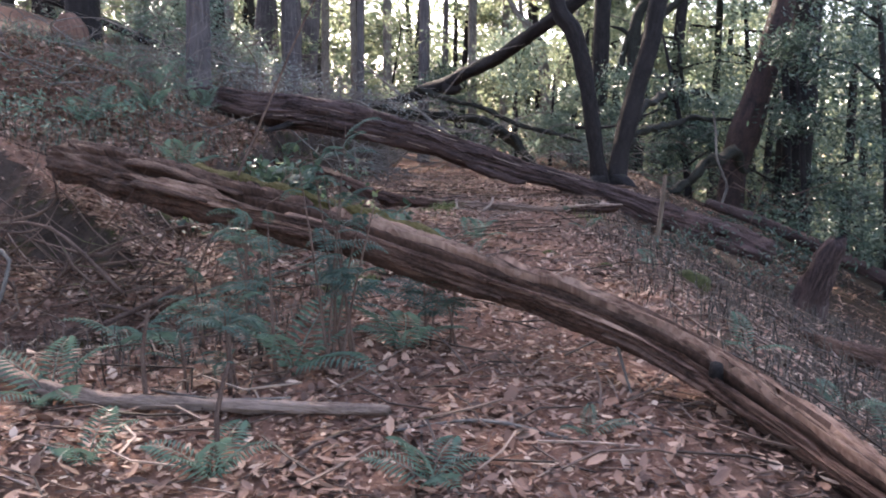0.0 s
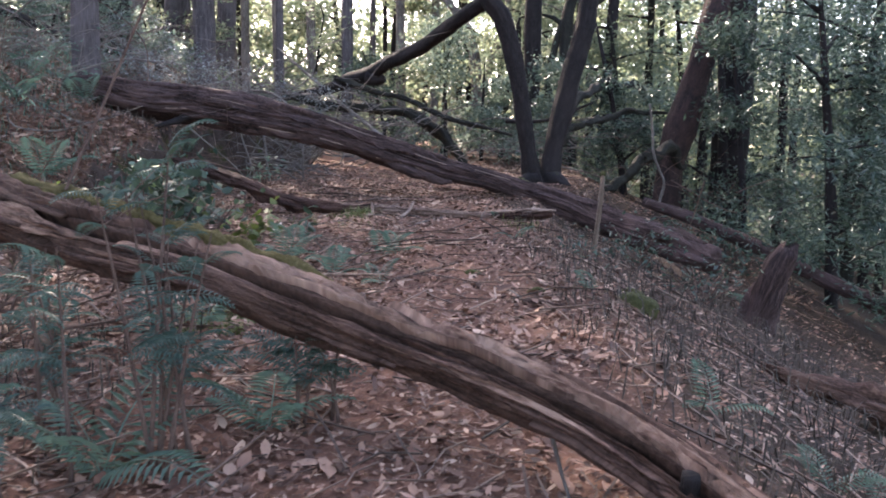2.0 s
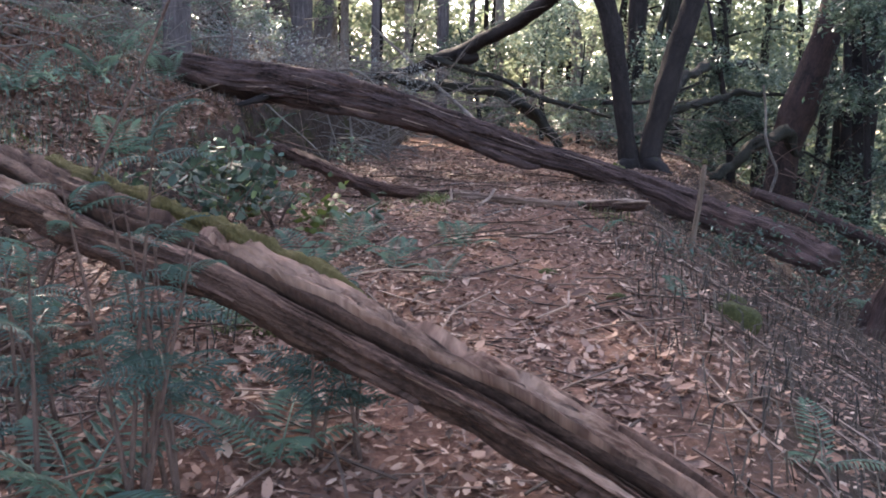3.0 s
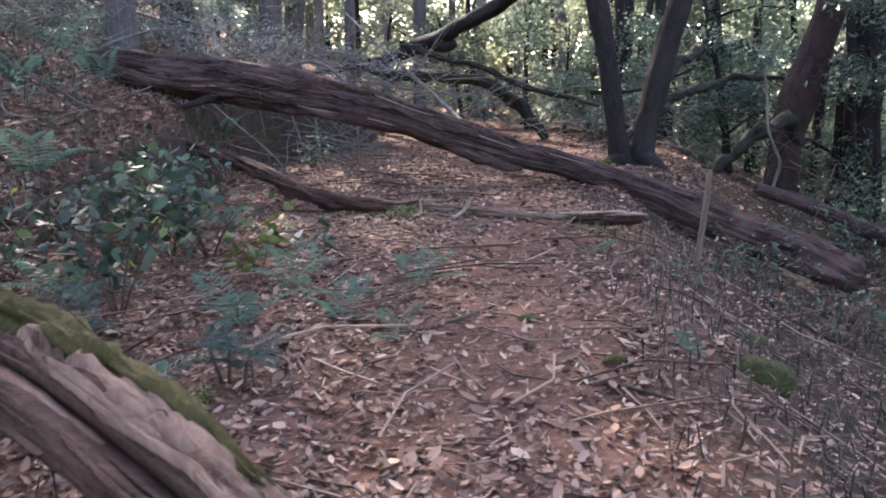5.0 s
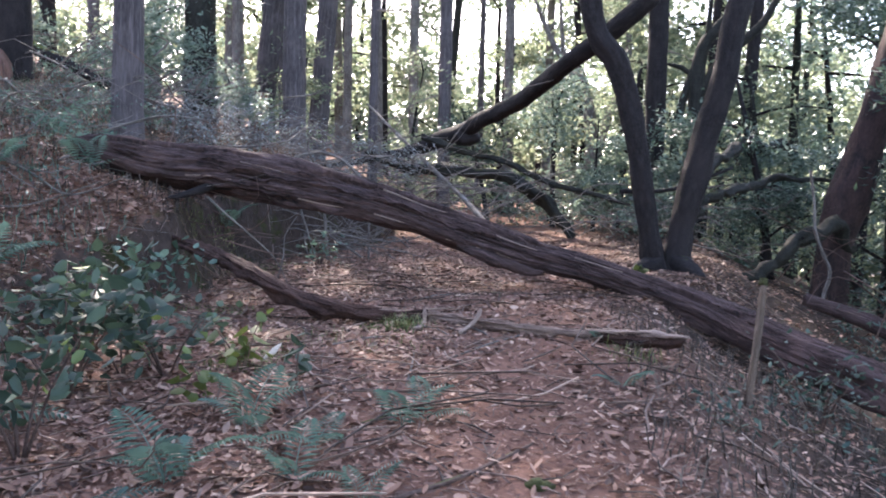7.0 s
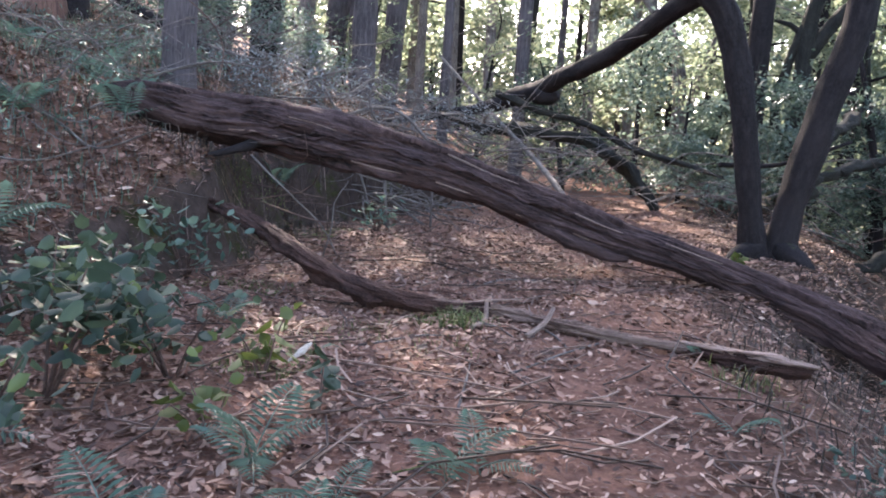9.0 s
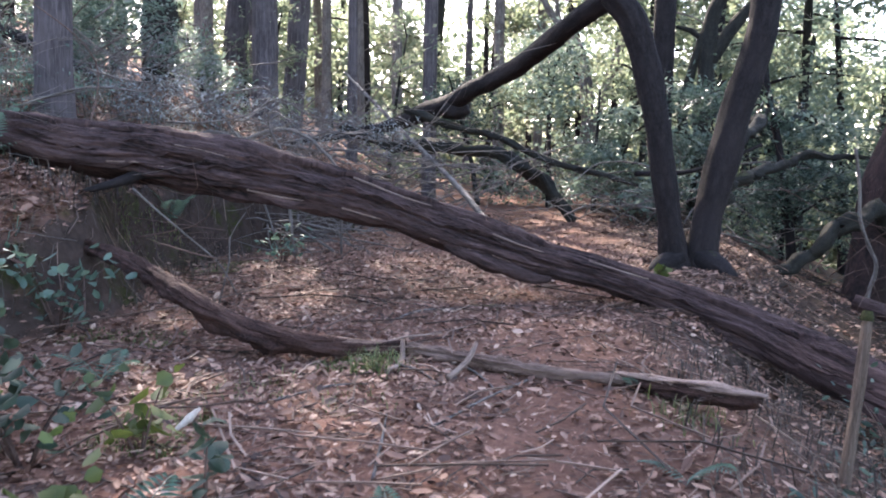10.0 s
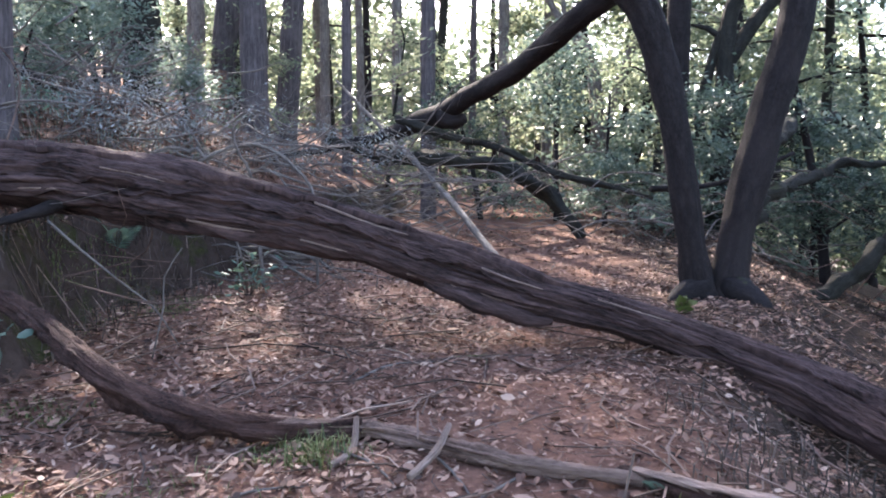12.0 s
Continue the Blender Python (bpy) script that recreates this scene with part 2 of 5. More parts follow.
def thing(name, base, label, category, group="", kind=""):
    e = new(name)
    e.location = base
    e.empty_display_size = 0.2
    return tagged(e, label, category, group, kind)


def curve_pts(pts, radii, spacing):
    """A smooth line through the points, with radii, at about that spacing."""
    P, R = np.asarray(pts, float), np.asarray(radii, float)
    n = len(P)
    out, rad = [], []
    for i in range(n - 1):
        p0, p1, p2, p3 = P[max(i - 1, 0)], P[i], P[i + 1], P[min(i + 2, n - 1)]
        k = max(2, int(np.linalg.norm(p2 - p1) / spacing))
        for j in range(k):
            t = j / k
            out.append(0.5 * (2 * p1 + (p2 - p0) * t + (2 * p0 - 5 * p1 + 4 * p2 - p3) * t * t + (3 * p1 - p0 - 3 * p2 + p3) * t ** 3))
            rad.append(R[i] + (R[i + 1] - R[i]) * t)
    out.append(P[-1])
    rad.append(R[-1])
    return np.array(out), np.array(rad)


def tube(pts, radii, sides=12, spacing=0.15, rough=0.06, ridges=0.0, ridge_n=7.0, cracks=(), seed=0.0, ragged=0.0, flat=1.0):
    """Vertices, faces and uv (metres round and along) of a limb. ridges: depth of long fissures; cracks: (angle, from, to, width, depth)
    with the angle in degrees from the top and the stretch in metres along it; ragged: broken ends."""
    P, R = curve_pts(pts, radii, spacing)
    n = len(P)
    T = np.gradient(P, axis=0)
    T /= np.linalg.norm(T, axis=1)[:, None]
    up = np.array((0, 0, 1.0)) if abs(T[:, 2]).mean() < 0.85 else np.array((0.0, -1.0, 0))
    N = up - (T @ up)[:, None] * T
    N /= np.linalg.norm(N, axis=1)[:, None]
    B = np.cross(T, N)
    s = np.concatenate([[0], np.cumsum(np.linalg.norm(np.diff(P, axis=0), axis=1))])
    a = np.linspace(0, 2 * math.pi, sides, endpoint=False)
    rr = np.empty((n, sides))
    fs = float(np.clip(0.25 / R.mean(), 0.6, 8))
    for i in range(n):
        for j in range(sides):
            tw = a[j] + 0.10 * s[i] + 0.25 * noise.noise(Vector((s[i] * 0.8, a[j], seed)))
            ca, sa = math.cos(tw), math.sin(tw)
            v = noise.noise(Vector((ca * 1.3 + seed, sa * 1.3, s[i] * fs))) * rough * 1.5 + noise.noise(Vector((ca * 2.2, sa * 2.2 + seed, s[i] * fs * 3))) * rough * 0.6
            if ridges:
                w = noise.noise(Vector((ca * ridge_n * 0.5 + seed, sa * ridge_n * 0.5, s[i] * 0.9 * fs + seed)))
                w2 = noise.noise(Vector((ca * ridge_n * 1.3, sa * ridge_n * 1.3 + seed, s[i] * 2.2 * fs)))
                w3 = noise.noise(Vector((ca * ridge_n * 2.6, sa * ridge_n * 2.6, s[i] * 4.0 * fs + seed)))
                v += ridges * ((0.5 - abs(w) * 2.4) + 0.5 * (0.5 - abs(w2) * 2.2) + 0.35 * w3)
            rr[i, j] = R[i] * (1 + v)
    deg = np.degrees(a)
    for ang, s0, s1, width, depth in cracks:
        for i in range(n):
            if s0 < s[i] < s1:
                wob = ang + 9 * noise.noise(Vector((s[i] * 1.3, seed, ang))) + 3 * noise.noise(Vector((s[i] * 6, seed, ang)))
                d = np.abs((deg - wob + 180) % 360 - 180)
                taper = min(1, (s[i] - s0) / 0.3, (s1 - s[i]) / 0.3)
                rr[i] *= 1 - depth * taper * np.clip(1 - d / width, 0, 1)
    if ragged:
        for e, q in ((0, 1), (n - 1, -1)):
            for j in range(sides):
                P_off = ragged * (noise.noise(Vector((math.cos(a[j]) * 2.5, math.sin(a[j]) * 2.5, seed + e))))
                rr[e, j] *= 0.75 + P_off
    V = P[:, None, :] + rr[:, :, None] * (np.cos(a)[None, :, None] * N[:, None, :] + flat * np.sin(a)[None, :, None] * B[:, None, :])
    if ragged:
        for e in (0, n - 1):
            for j in range(sides):
                V[e, j] += T[e] * (ragged * noise.noise(Vector((math.cos(a[j]) * 3, math.sin(a[j]) * 3, seed + 9 + e))))
    V = V.reshape(-1, 3)
    uv = np.stack([np.broadcast_to((1 - np.abs(a / math.pi - 1)) * math.pi * R.mean(), (n, sides)), np.broadcast_to(s[:, None], (n, sides))], -1).reshape(-1, 2)
    F = []
    for i in range(n - 1):
        for j in range(sides):
            k = (j + 1) % sides
            F.append((i * sides + j, i * sides + k, (i + 1) * sides + k, (i + 1) * sides + j))
    F.append(tuple(range(sides))[::-1])
    F.append(tuple((n - 1) * sides + j for j in range(sides)))
    return V, F, uv


def limb(name, pts, radii, mat, parent=None, label="", **kw):
    V, F, uv = tube(pts, radii, **kw)
    return part(name, mesh_of(name, V, F, mat, uv), parent, label)


def crook(pts, amp, seed, n=3):
    """The same line with kinks between its points."""
    r = np.random.default_rng(seed)
    P = np.asarray(pts, float)
    out = [P[0]]
    for a, c in zip(P[:-1], P[1:]):
        for k in range(1, n):
            out.append(a + (c - a) * k / n + r.normal(0, amp, 3))
        out.append(c)
    return np.array(out)


def crooked(name, pts, radii, mat, parent=None, label="", amp=0.03, seed=0, twigs_n=0, **kw):
    """A crooked branch with thin side twigs."""
    P = crook(pts, amp, seed)
    R = np.interp(np.linspace(0, 1, len(P)), np.linspace(0, 1, len(radii)), radii)
    r = np.random.default_rng(seed + 50)
    ob = limb(name, P, R * (1 + 0.25 * r.random(len(P))), mat, parent, label, **kw)
    for k in range(twigs_n):
        a = P[r.integers(2, len(P))]
        d = r.normal(0, 0.22, 3) + np.array((0.1, -0.05, 0.0))
        limb("twig", crook([a, a + d * 0.5, a + d + (0, 0, -0.04)], 0.02, seed * 9 + k), np.linspace(0.010, 0.003, 7), mat, ob if parent else None, sides=5, spacing=0.06)
    return ob


def joined(items):
    """Several (verts, faces, uv) in one."""
    V, F, U, k = [], [], [], 0
    for v, f, u in items:
        V.append(v)
        F += [tuple(i + k for i in q) for q in f]
        U.append(u)
        k += len(v)
    return np.concatenate(V), F, np.concatenate(U)


def leaves(centres, length, width, tilt=0.9, fold=0.25, up=0.35, r=rng, oval=False):
    """Folded leaves, two triangles each, at the centres: (n, 3) to vertices and faces."""
    c = np.asarray(centres)
    n = len(c)
    L = length * r.uniform(0.6, 1.3, n)
    W = width * r.uniform(0.7, 1.25, n)
    az = r.uniform(0, 2 * math.pi, n)
    pit = r.normal(-up, tilt * 0.5, n)
    d = np.stack([np.cos(az) * np.cos(pit), np.sin(az) * np.cos(pit), np.sin(pit)], 1)
    side = np.stack([-np.sin(az), np.cos(az), np.zeros(n)], 1)
    roll = r.normal(0, tilt, n)
    nor = np.cross(d, side)
    sd = side * np.cos(roll)[:, None] + nor * np.sin(roll)[:, None]
    nn = np.cross(d, sd)
    a = c - d * L[:, None] * 0.5
    b = c + d * L[:, None] * 0.5
    m1 = c + sd * W[:, None] * 0.5 - nn * (fold * W)[:, None]
    m2 = c - sd * W[:, None] * 0.5 - nn * (fold * W)[:, None]
    if oval:
        low, high = c - d * L[:, None] * 0.22, c + d * L[:, None] * 0.2
        drop = nn * (fold * W)[:, None]
        w1, w2 = sd * W[:, None] * 0.5, sd * W[:, None] * 0.42
        V = np.stack([a, low + w1 - drop, high + w2 - drop, b - drop * 0.6, high - w2 - drop, low - w1 - drop], 1).reshape(-1, 3)
        k = np.arange(n)[:, None] * 6
        return V, np.concatenate([k + [[0, 1, 2, 3]], k + [[0, 3, 4, 5]]], 0)
    V = np.stack([a, m1, b, m2], 1).reshape(-1, 3)
    k = np.arange(n)[:, None] * 4
    F = np.concatenate([k + [[0, 1, 2]], k + [[0, 2, 3]]], 0)
    return V, F


def clumps(centre, size, n_clumps, per, spread, r=rng):
    """Points in uneven clumps inside an ellipsoid."""
    v = r.normal(size=(n_clumps, 3))
    v /= np.linalg.norm(v, axis=1)[:, None]
    cc = np.asarray(centre) + v * (r.uniform(0.25, 1, (n_clumps, 1)) ** 0.6) * np.asarray(size)
    pts = cc[:, None, :] + r.normal(size=(n_clumps, per, 3)) * (spread * r.uniform(0.5, 1.4, (n_clumps, 1, 1)) * np.array((1, 1, 0.55)))
    return pts.reshape(-1, 3)


def shell(pts, radii, s0, s1, a0, a1, lift, thick, seed, cols=26, spacing=0.05, ridges=0.10, jag=9.0, gaps=0.0):
    """A plate of bark or weathered wood lying on a log: from s0 to s1 metres along, between two angles from the top, with torn edges."""
    P, R = curve_pts(pts, radii, spacing)
    T = np.gradient(P, axis=0)
    T /= np.linalg.norm(T, axis=1)[:, None]
    up = np.array((0, 0, 1.0))
    N = up - (T @ up)[:, None] * T
    N /= np.linalg.norm(N, axis=1)[:, None]
    B = np.cross(T, N)
    s = np.concatenate([[0], np.cumsum(np.linalg.norm(np.diff(P, axis=0), axis=1))])
    idx = np.where((s >= s0) & (s <= s1))[0]
    V, U, F = [], [], []
    m = cols + 2
    for q, i in enumerate(idx):
        end = min(1.0, (s[i] - s0) / 0.35, (s1 - s[i]) / 0.35)
        e0 = a0 + jag * noise.noise(Vector((s[i] * 2.1, seed, 1))) + jag * 0.6 * noise.noise(Vector((s[i] * 9, seed, 2)))
        e1 = a1 + jag * noise.noise(Vector((s[i] * 1.7, seed, 3))) + jag * 0.7 * noise.noise(Vector((s[i] * 8, seed, 4)))
        mid = (e0 + e1) / 2
        e0, e1 = mid + (e0 - mid) * max(0.08, end ** 0.6), mid + (e1 - mid) * max(0.08, end ** 0.6)
        for j in range(m):
            f = min(max((j - 1) / (cols - 1), 0), 1)
            an = radians(e0 + (e1 - e0) * f)
            rel = lift + thick
            v = ridges * ((0.5 - abs(noise.noise(Vector((an * 4.5 + seed, s[i] * 1.1, seed)))) * 2.4) + 0.6 * noise.noise(Vector((an * 14, s[i] * 2.5 + seed, 0))) + 0.3 * noise.noise(Vector((an * 30, s[i] * 7, seed))))
            torn = 0.0
            if gaps:
                v += 0.10 * noise.noise(Vector((s[i] * 5.0, an * 3.0 + seed, 5))) + 0.05 * noise.noise(Vector((s[i] * 13.0, an * 9.0, seed)))
                torn = 0.6 * noise.noise(Vector((s[i] * 1.6, an * 3.2, seed + 7))) + 0.4 * noise.noise(Vector((s[i] * 5.5, an * 8.0, seed)))
            rad = R[i] * (1 + v) + (rel if 0 < j < m - 1 else lift * 0.2 - 0.012)
            if gaps and torn > gaps:
                rad = R[i] * (0.93 - 0.05 * v)
            V.append(P[i] + rad * (math.cos(an) * N[i] + math.sin(an) * B[i]))
            U.append((abs(an) * R.mean(), s[i]))
        if q:
            k = q * m
            F += [(k - m + j, k - m + j + 1, k + j + 1, k + j) for j in range(m - 1)]
    return np.array(V), F, np.array(U)


def plate(name, log, pts, radii, mat, label, *args, **kw):
    V, F, uv = shell(pts, radii, *args, **kw)
    return part(name, mesh_of(name, V, F, mat, uv), log, label)

# ---- ground ----
def axis(lo, hi, fine_lo, fine_hi, fine):
    inner = np.arange(fine_lo, fine_hi + 1e-6, fine)
    out, v, d = [], fine_hi, fine
    while v < hi:
        d *= 1.16
        v += d
        out.append(v)
    low, v, d = [], fine_lo, fine
    while v > lo:
        d *= 1.16
        v -= d
        low.append(v)
    return np.concatenate([low[::-1], inner, out])


gx, gy = axis(-600, 600, -6, 6, 0.07), axis(-300, 900, 1.5, 17, 0.07)
GX, GY = np.meshgrid(gx, gy)
GZ = ground(GX, GY)
jit = rng.normal(0, 1, GX.shape)
soft = (jit + np.roll(jit, 1, 0) + np.roll(jit, 1, 1) + np.roll(jit, (1, 1), (0, 1))) / 4
gslope = np.hypot(*np.gradient(GZ, gy, gx))
clods = np.sin(9.1 * GX + 3.0 * np.sin(2.3 * GY)) * np.sin(8.3 * GY + 2.6 * np.sin(3.1 * GX)) + 0.6 * np.sin(21.0 * GX + 7.0 * GY) * np.sin(17.0 * GY - 5.0 * GX)
GZ = GZ + (soft * 0.016 * (1 + 2.2 * step(0.5, 1.3, gslope)) + 0.028 * clods * step(0.45, 1.1, gslope)) * (np.abs(GX) < 7) * (GY > 1) * (GY < 18)
nx, ny = len(gx), len(gy)
gi = (np.arange(ny - 1)[:, None] * nx + np.arange(nx - 1)[None, :]).ravel()
gf = np.stack([gi, gi + 1, gi + nx + 1, gi + nx], 1)
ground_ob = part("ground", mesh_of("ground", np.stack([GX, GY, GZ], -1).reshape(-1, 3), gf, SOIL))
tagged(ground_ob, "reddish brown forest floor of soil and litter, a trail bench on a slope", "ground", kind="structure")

# ---- the fallen logs ----
LOG1 = [(-2.75, 7.4, 1.33), (-2.3, 7.07, 1.27), (-1.481, 6.5, 1.15), (-0.6, 5.94, 1.0), (-0.02, 5.66, 0.91), (0.644, 5.24, 0.77), (1.158, 4.899, 0.662), (1.515, 4.659, 0.537), (1.822, 4.259, 0.388), (2.022, 3.803, 0.289), (2.337, 3.203, 0.197)]
R1 = [0.14, 0.15, 0.14, 0.122, 0.11, 0.09, 0.0825, 0.0765, 0.0705, 0.062, 0.05]
log1 = thing("fallen_log", (1.158, 4.899, gz(1.158, 4.899)), "weathered rotten fallen log with long cracks, lying across the trail", "log")
log1_trunk = limb("trunk", LOG1, R1, WOOD_ROT, log1, sides=120, spacing=0.05, rough=0.16, ridges=0.17, ridge_n=9, seed=3.0, ragged=0.08,
     cracks=((42, 1.0, 6.9, 12, 0.85), (15, 0.31, 3.23, 7, 0.35), (78, 2.9, 4.68, 7, 0.35), (48, 3.55, 6.3, 7, 0.5), (95, 0.72, 3.15, 8, 0.4), (0, 3.15, 5.66, 6, 0.35), (62, 4.04, 5.98, 5, 0.3)))
for k, (f0, f1, off, rad) in enumerate(((0.18, 0.36, (0.05, -0.16, 0.17), 0.035), (0.40, 0.52, (0.0, -0.15, 0.08), 0.022), (0.30, 0.47, (0.1, -0.05, 0.19), 0.028), (0.52, 0.60, (0.02, -0.13, -0.06), 0.016), (0.20, 0.33, (-0.05, -0.22, 0.02), 0.03))):
    Pc, Rc = curve_pts(LOG1, R1, 0.06)
    i0, i1 = int(f0 * len(Pc)), int(f1 * len(Pc))
    q = Pc[i0:i1:6] + np.array(off) * (Rc[i0:i1:6, None] / 0.2)
    q[:, 2] += 0.008 * np.sin(np.arange(len(q)) * 1.7 + k)
    limb("bark_strip", q, np.linspace(rad, rad * 0.4, len(q)), WOOD_OLD if k in (1, 3) else WOOD_ROT, log1, "peeling strip of bark", sides=7, spacing=0.08, rough=0.2, seed=k * 3.1, flat=2.2)
plate("weathered_cap", log1, LOG1, R1, WOOD_OLD, "pale weathered top layer of the log", 2.98, 7.2, -75, 25, 0.004, 0.03, 1.3, cols=60, ridges=0.34, jag=13, gaps=0.11)
plate("decayed_plate", log1, LOG1, R1, WOOD_RED, "reddish decayed layer below the crack, underside shade in its colour", 3.71, 7.44, 54, 98, 0.002, 0.016, 4.1, cols=30, ridges=0.3, jag=13, gaps=0.18)
plate("bark_plate", log1, LOG1, R1, WOOD_ROT, "ragged dark brown layer", 0.1, 2.9, -40, 30, 0.004, 0.03, 12.4, cols=40, ridges=0.22, jag=24, gaps=0.15)
plate("weathered_plate", log1, LOG1, R1, WOOD_OLD, "pale weathered layer below the crack", 1.28, 2.66, 54, 84, 0.002, 0.022, 7.7, cols=16, jag=14)
plate("bark_plate", log1, LOG1, R1, WOOD_ROT, "brown rotten layer, underside shade in its dark colour", 2.42, 4.6, 60, 105, 0.004, 0.02, 9.2, cols=20, jag=12)
limb("moss_pad", [(-1.5, 6.62, 1.27), (-0.95, 6.26, 1.19), (-0.55, 6.02, 1.12), (-0.1, 5.81, 1.03), (0.2, 5.64, 0.97), (0.45, 5.49, 0.90), (0.64, 5.36, 0.85)], [0.062, 0.066, 0.064, 0.06, 0.05, 0.036, 0.012], MOSS_PALE, log1_trunk, "yellow-green moss along the upper side", sides=56, spacing=0.02, rough=0.5, ridges=0.3, ridge_n=16, seed=6.5, flat=0.9)
limb("knot_hole", [(1.607, 4.483, 0.496), (1.602, 4.451, 0.567)], [0.026, 0.024], BARK_LIVE, log1_trunk, "dark knot", sides=10, spacing=0.03, rough=0.2)
rs = np.random.default_rng(77)
for k in range(26):
    s0, wide = rs.uniform(0.4, 6.2), rs.uniform(5, 13)
    a0 = rs.uniform(-60, 14) if rs.random() < 0.5 else rs.uniform(60, 105)
    mat = (WOOD_OLD, WOOD_ROT, WOOD_RED)[rs.integers(0, 3)] if s0 > 2.6 else WOOD_ROT
    plate("splinter", log1, LOG1, R1, mat, "", s0, s0 + rs.uniform(0.35, 1.1), a0, a0 + wide, 0.012 + 0.02 * rs.random(), 0.014, 30 + k * 1.7, cols=6, ridges=0.12, jag=7)

LOG2 = [(-3.52, 11.75, 2.22), (-3.4, 11.8, 2.19), (-3.05, 11.93, 2.1), (-2.6, 12.03, 2.02), (-2.08, 12.1, 1.97), (-1.58, 12.15, 1.885), (-1.1, 12.2, 1.8), (-0.66, 12.3, 1.7), (-0.19, 12.4, 1.55), (0.29, 12.45, 1.4), (0.77, 12.43, 1.255), (1.05, 12.4, 1.185), (1.47, 12.35, 1.085), (1.91, 12.25, 0.955), (2.31, 12.05, 0.83), (2.67, 11.8, 0.71), (3.11, 11, 0.55), (3.43, 10.6, 0.45), (3.68, 10.2, 0.33)]
R2 = [0.05, 0.12, 0.18, 0.205, 0.213, 0.212, 0.197, 0.18, 0.165, 0.163, 0.15, 0.12, 0.108, 0.108, 0.125, 0.14, 0.145, 0.15, 0.13]
log2 = thing("fallen_log", (1.3, 12.4, gz(1.3, 12.4)), "big dark fallen log with stringy bark, leaning across the trail", "log")
limb("trunk", LOG2, R2, BARK_BIG, log2, sides=130, spacing=0.06, rough=0.26, ridges=0.075, ridge_n=8, seed=11.0, ragged=0.1,
     cracks=((36, 2.0, 6.5, 9, 0.42), (82, 0.4, 4.5, 7, 0.3), (60, 0.3, 2.6, 6, 0.3), (110, 1.0, 4.6, 8, 0.3), (18, 3.2, 7.0, 6, 0.3), (72, 3.7, 7.0, 6, 0.3)))
for k, (s0, s1, a0, a1, th) in enumerate(((0.2, 2.4, -40, 30, 0.03), (1.2, 5.2, 46, 74, 0.022), (1.8, 7.0, -50, 24, 0.028), (0.2, 1.9, 44, 80, 0.024), (0.6, 4.1, 86, 118, 0.026), (4.2, 8.0, 44, 84, 0.022), (6.5, 8.4, -20, 36, 0.022), (3.0, 4.8, 92, 124, 0.03))):
    plate("bark_plate", log2, LOG2, R2, BARK_BIG, "", s0, s1, a0, a1, 0.0, th, 2.0 + k * 3.7, cols=34, ridges=0.085, jag=20, gaps=0.26)
P2, RR2 = curve_pts(LOG2, R2, 0.07)
for k, (f0, f1, ang, rad) in enumerate(((0.27, 0.335, 118, 0.013), (0.36, 0.42, 112, 0.011), (0.44, 0.53, 118, 0.012), (0.14, 0.2, 105, 0.011), (0.2, 0.27, 60, 0.009), (0.37, 0.46, 35, 0.013), (0.5, 0.58, 60, 0.011), (0.6, 0.68, 45, 0.011))):
    i0, i1 = int(f0 * len(P2)), int(f1 * len(P2))
    seg, rs = P2[i0:i1:3], RR2[i0:i1:3]
    an = np.radians(ang + 4 * np.sin(np.arange(len(seg)) * 1.3 + k))
    q = seg + np.stack([0 * an, -np.sin(an) * (rs + 0.026), np.cos(an) * (rs + 0.026)], 1)
    limb("bark_strip", q, np.linspace(rad * 0.7, rad * 0.3, len(q)), WOOD_SPLIT, log2, "pale splinter of torn bark", sides=6, spacing=0.08, rough=0.3, seed=k * 2.3)
limb("broken_end", [(1.04, 12.3, 1.06), (0.82, 12.29, 1.09), (0.5, 12.3, 1.2), (0.2, 12.32, 1.31)], [0.02, 0.055, 0.065, 0.04], BARK_BIG, log2, "torn lump of bark on the underside", sides=14, spacing=0.05, rough=0.3, ridges=0.1)
limb("branch_stub", [(-1.92, 12.02, 1.86), (-2.13, 11.95, 1.84), (-2.32, 11.8, 1.76), (-2.47, 11.62, 1.70)], [0.055, 0.045, 0.035, 0.012], BARK_LIVE, log2, sides=12, spacing=0.05, rough=0.3)

loglet = thing("fallen_branch", (-0.3, 10.5, gz(-0.3, 10.5)), "thin crooked brown fallen branch lying on the leaf litter", "branch")
BR = [(-2.5, 11.43, 1.38), (-2.03, 11.2, 1.3), (-1.6, 10.95, 1.2), (-1.17, 10.65, 1.09), (-0.86, 10.55, 0.96), (-0.58, 10.52, 0.89), (-0.2, 10.52, 0.85), (0.2, 10.62, 0.84), (0.55, 10.5, 0.83), (0.9, 10.35, 0.82), (1.2, 10.3, 0.81), (1.45, 10.25, 0.80)]
RB = [0.03, 0.05, 0.055, 0.06, 0.064, 0.066, 0.05, 0.04, 0.036, 0.034, 0.028, 0.018]
limb("branch", BR[:8], RB[:8], BARK_BRANCH, loglet, "dark reddish knobbly bark", sides=48, spacing=0.03, rough=0.5, ridges=0.20, seed=5, cracks=((30, 1.8, 2.9, 12, 0.3), (60, 0.6, 1.8, 10, 0.25)))
limb("bare_end", BR[6:], RB[6:], WOOD_BARE, loglet, "pale bare half of the branch", sides=40, spacing=0.03, rough=0.35, ridges=0.26, seed=15, cracks=((30, 0.1, 1.6, 14, 0.4), (75, 0.0, 1.2, 12, 0.35)))
plate("bark_plate", loglet, BR, RB, BARK_BRANCH, "loose dark bark", 0.9, 2.6, -30, 60, 0.0, 0.012, 3.3, cols=14, ridges=0.2, jag=24)
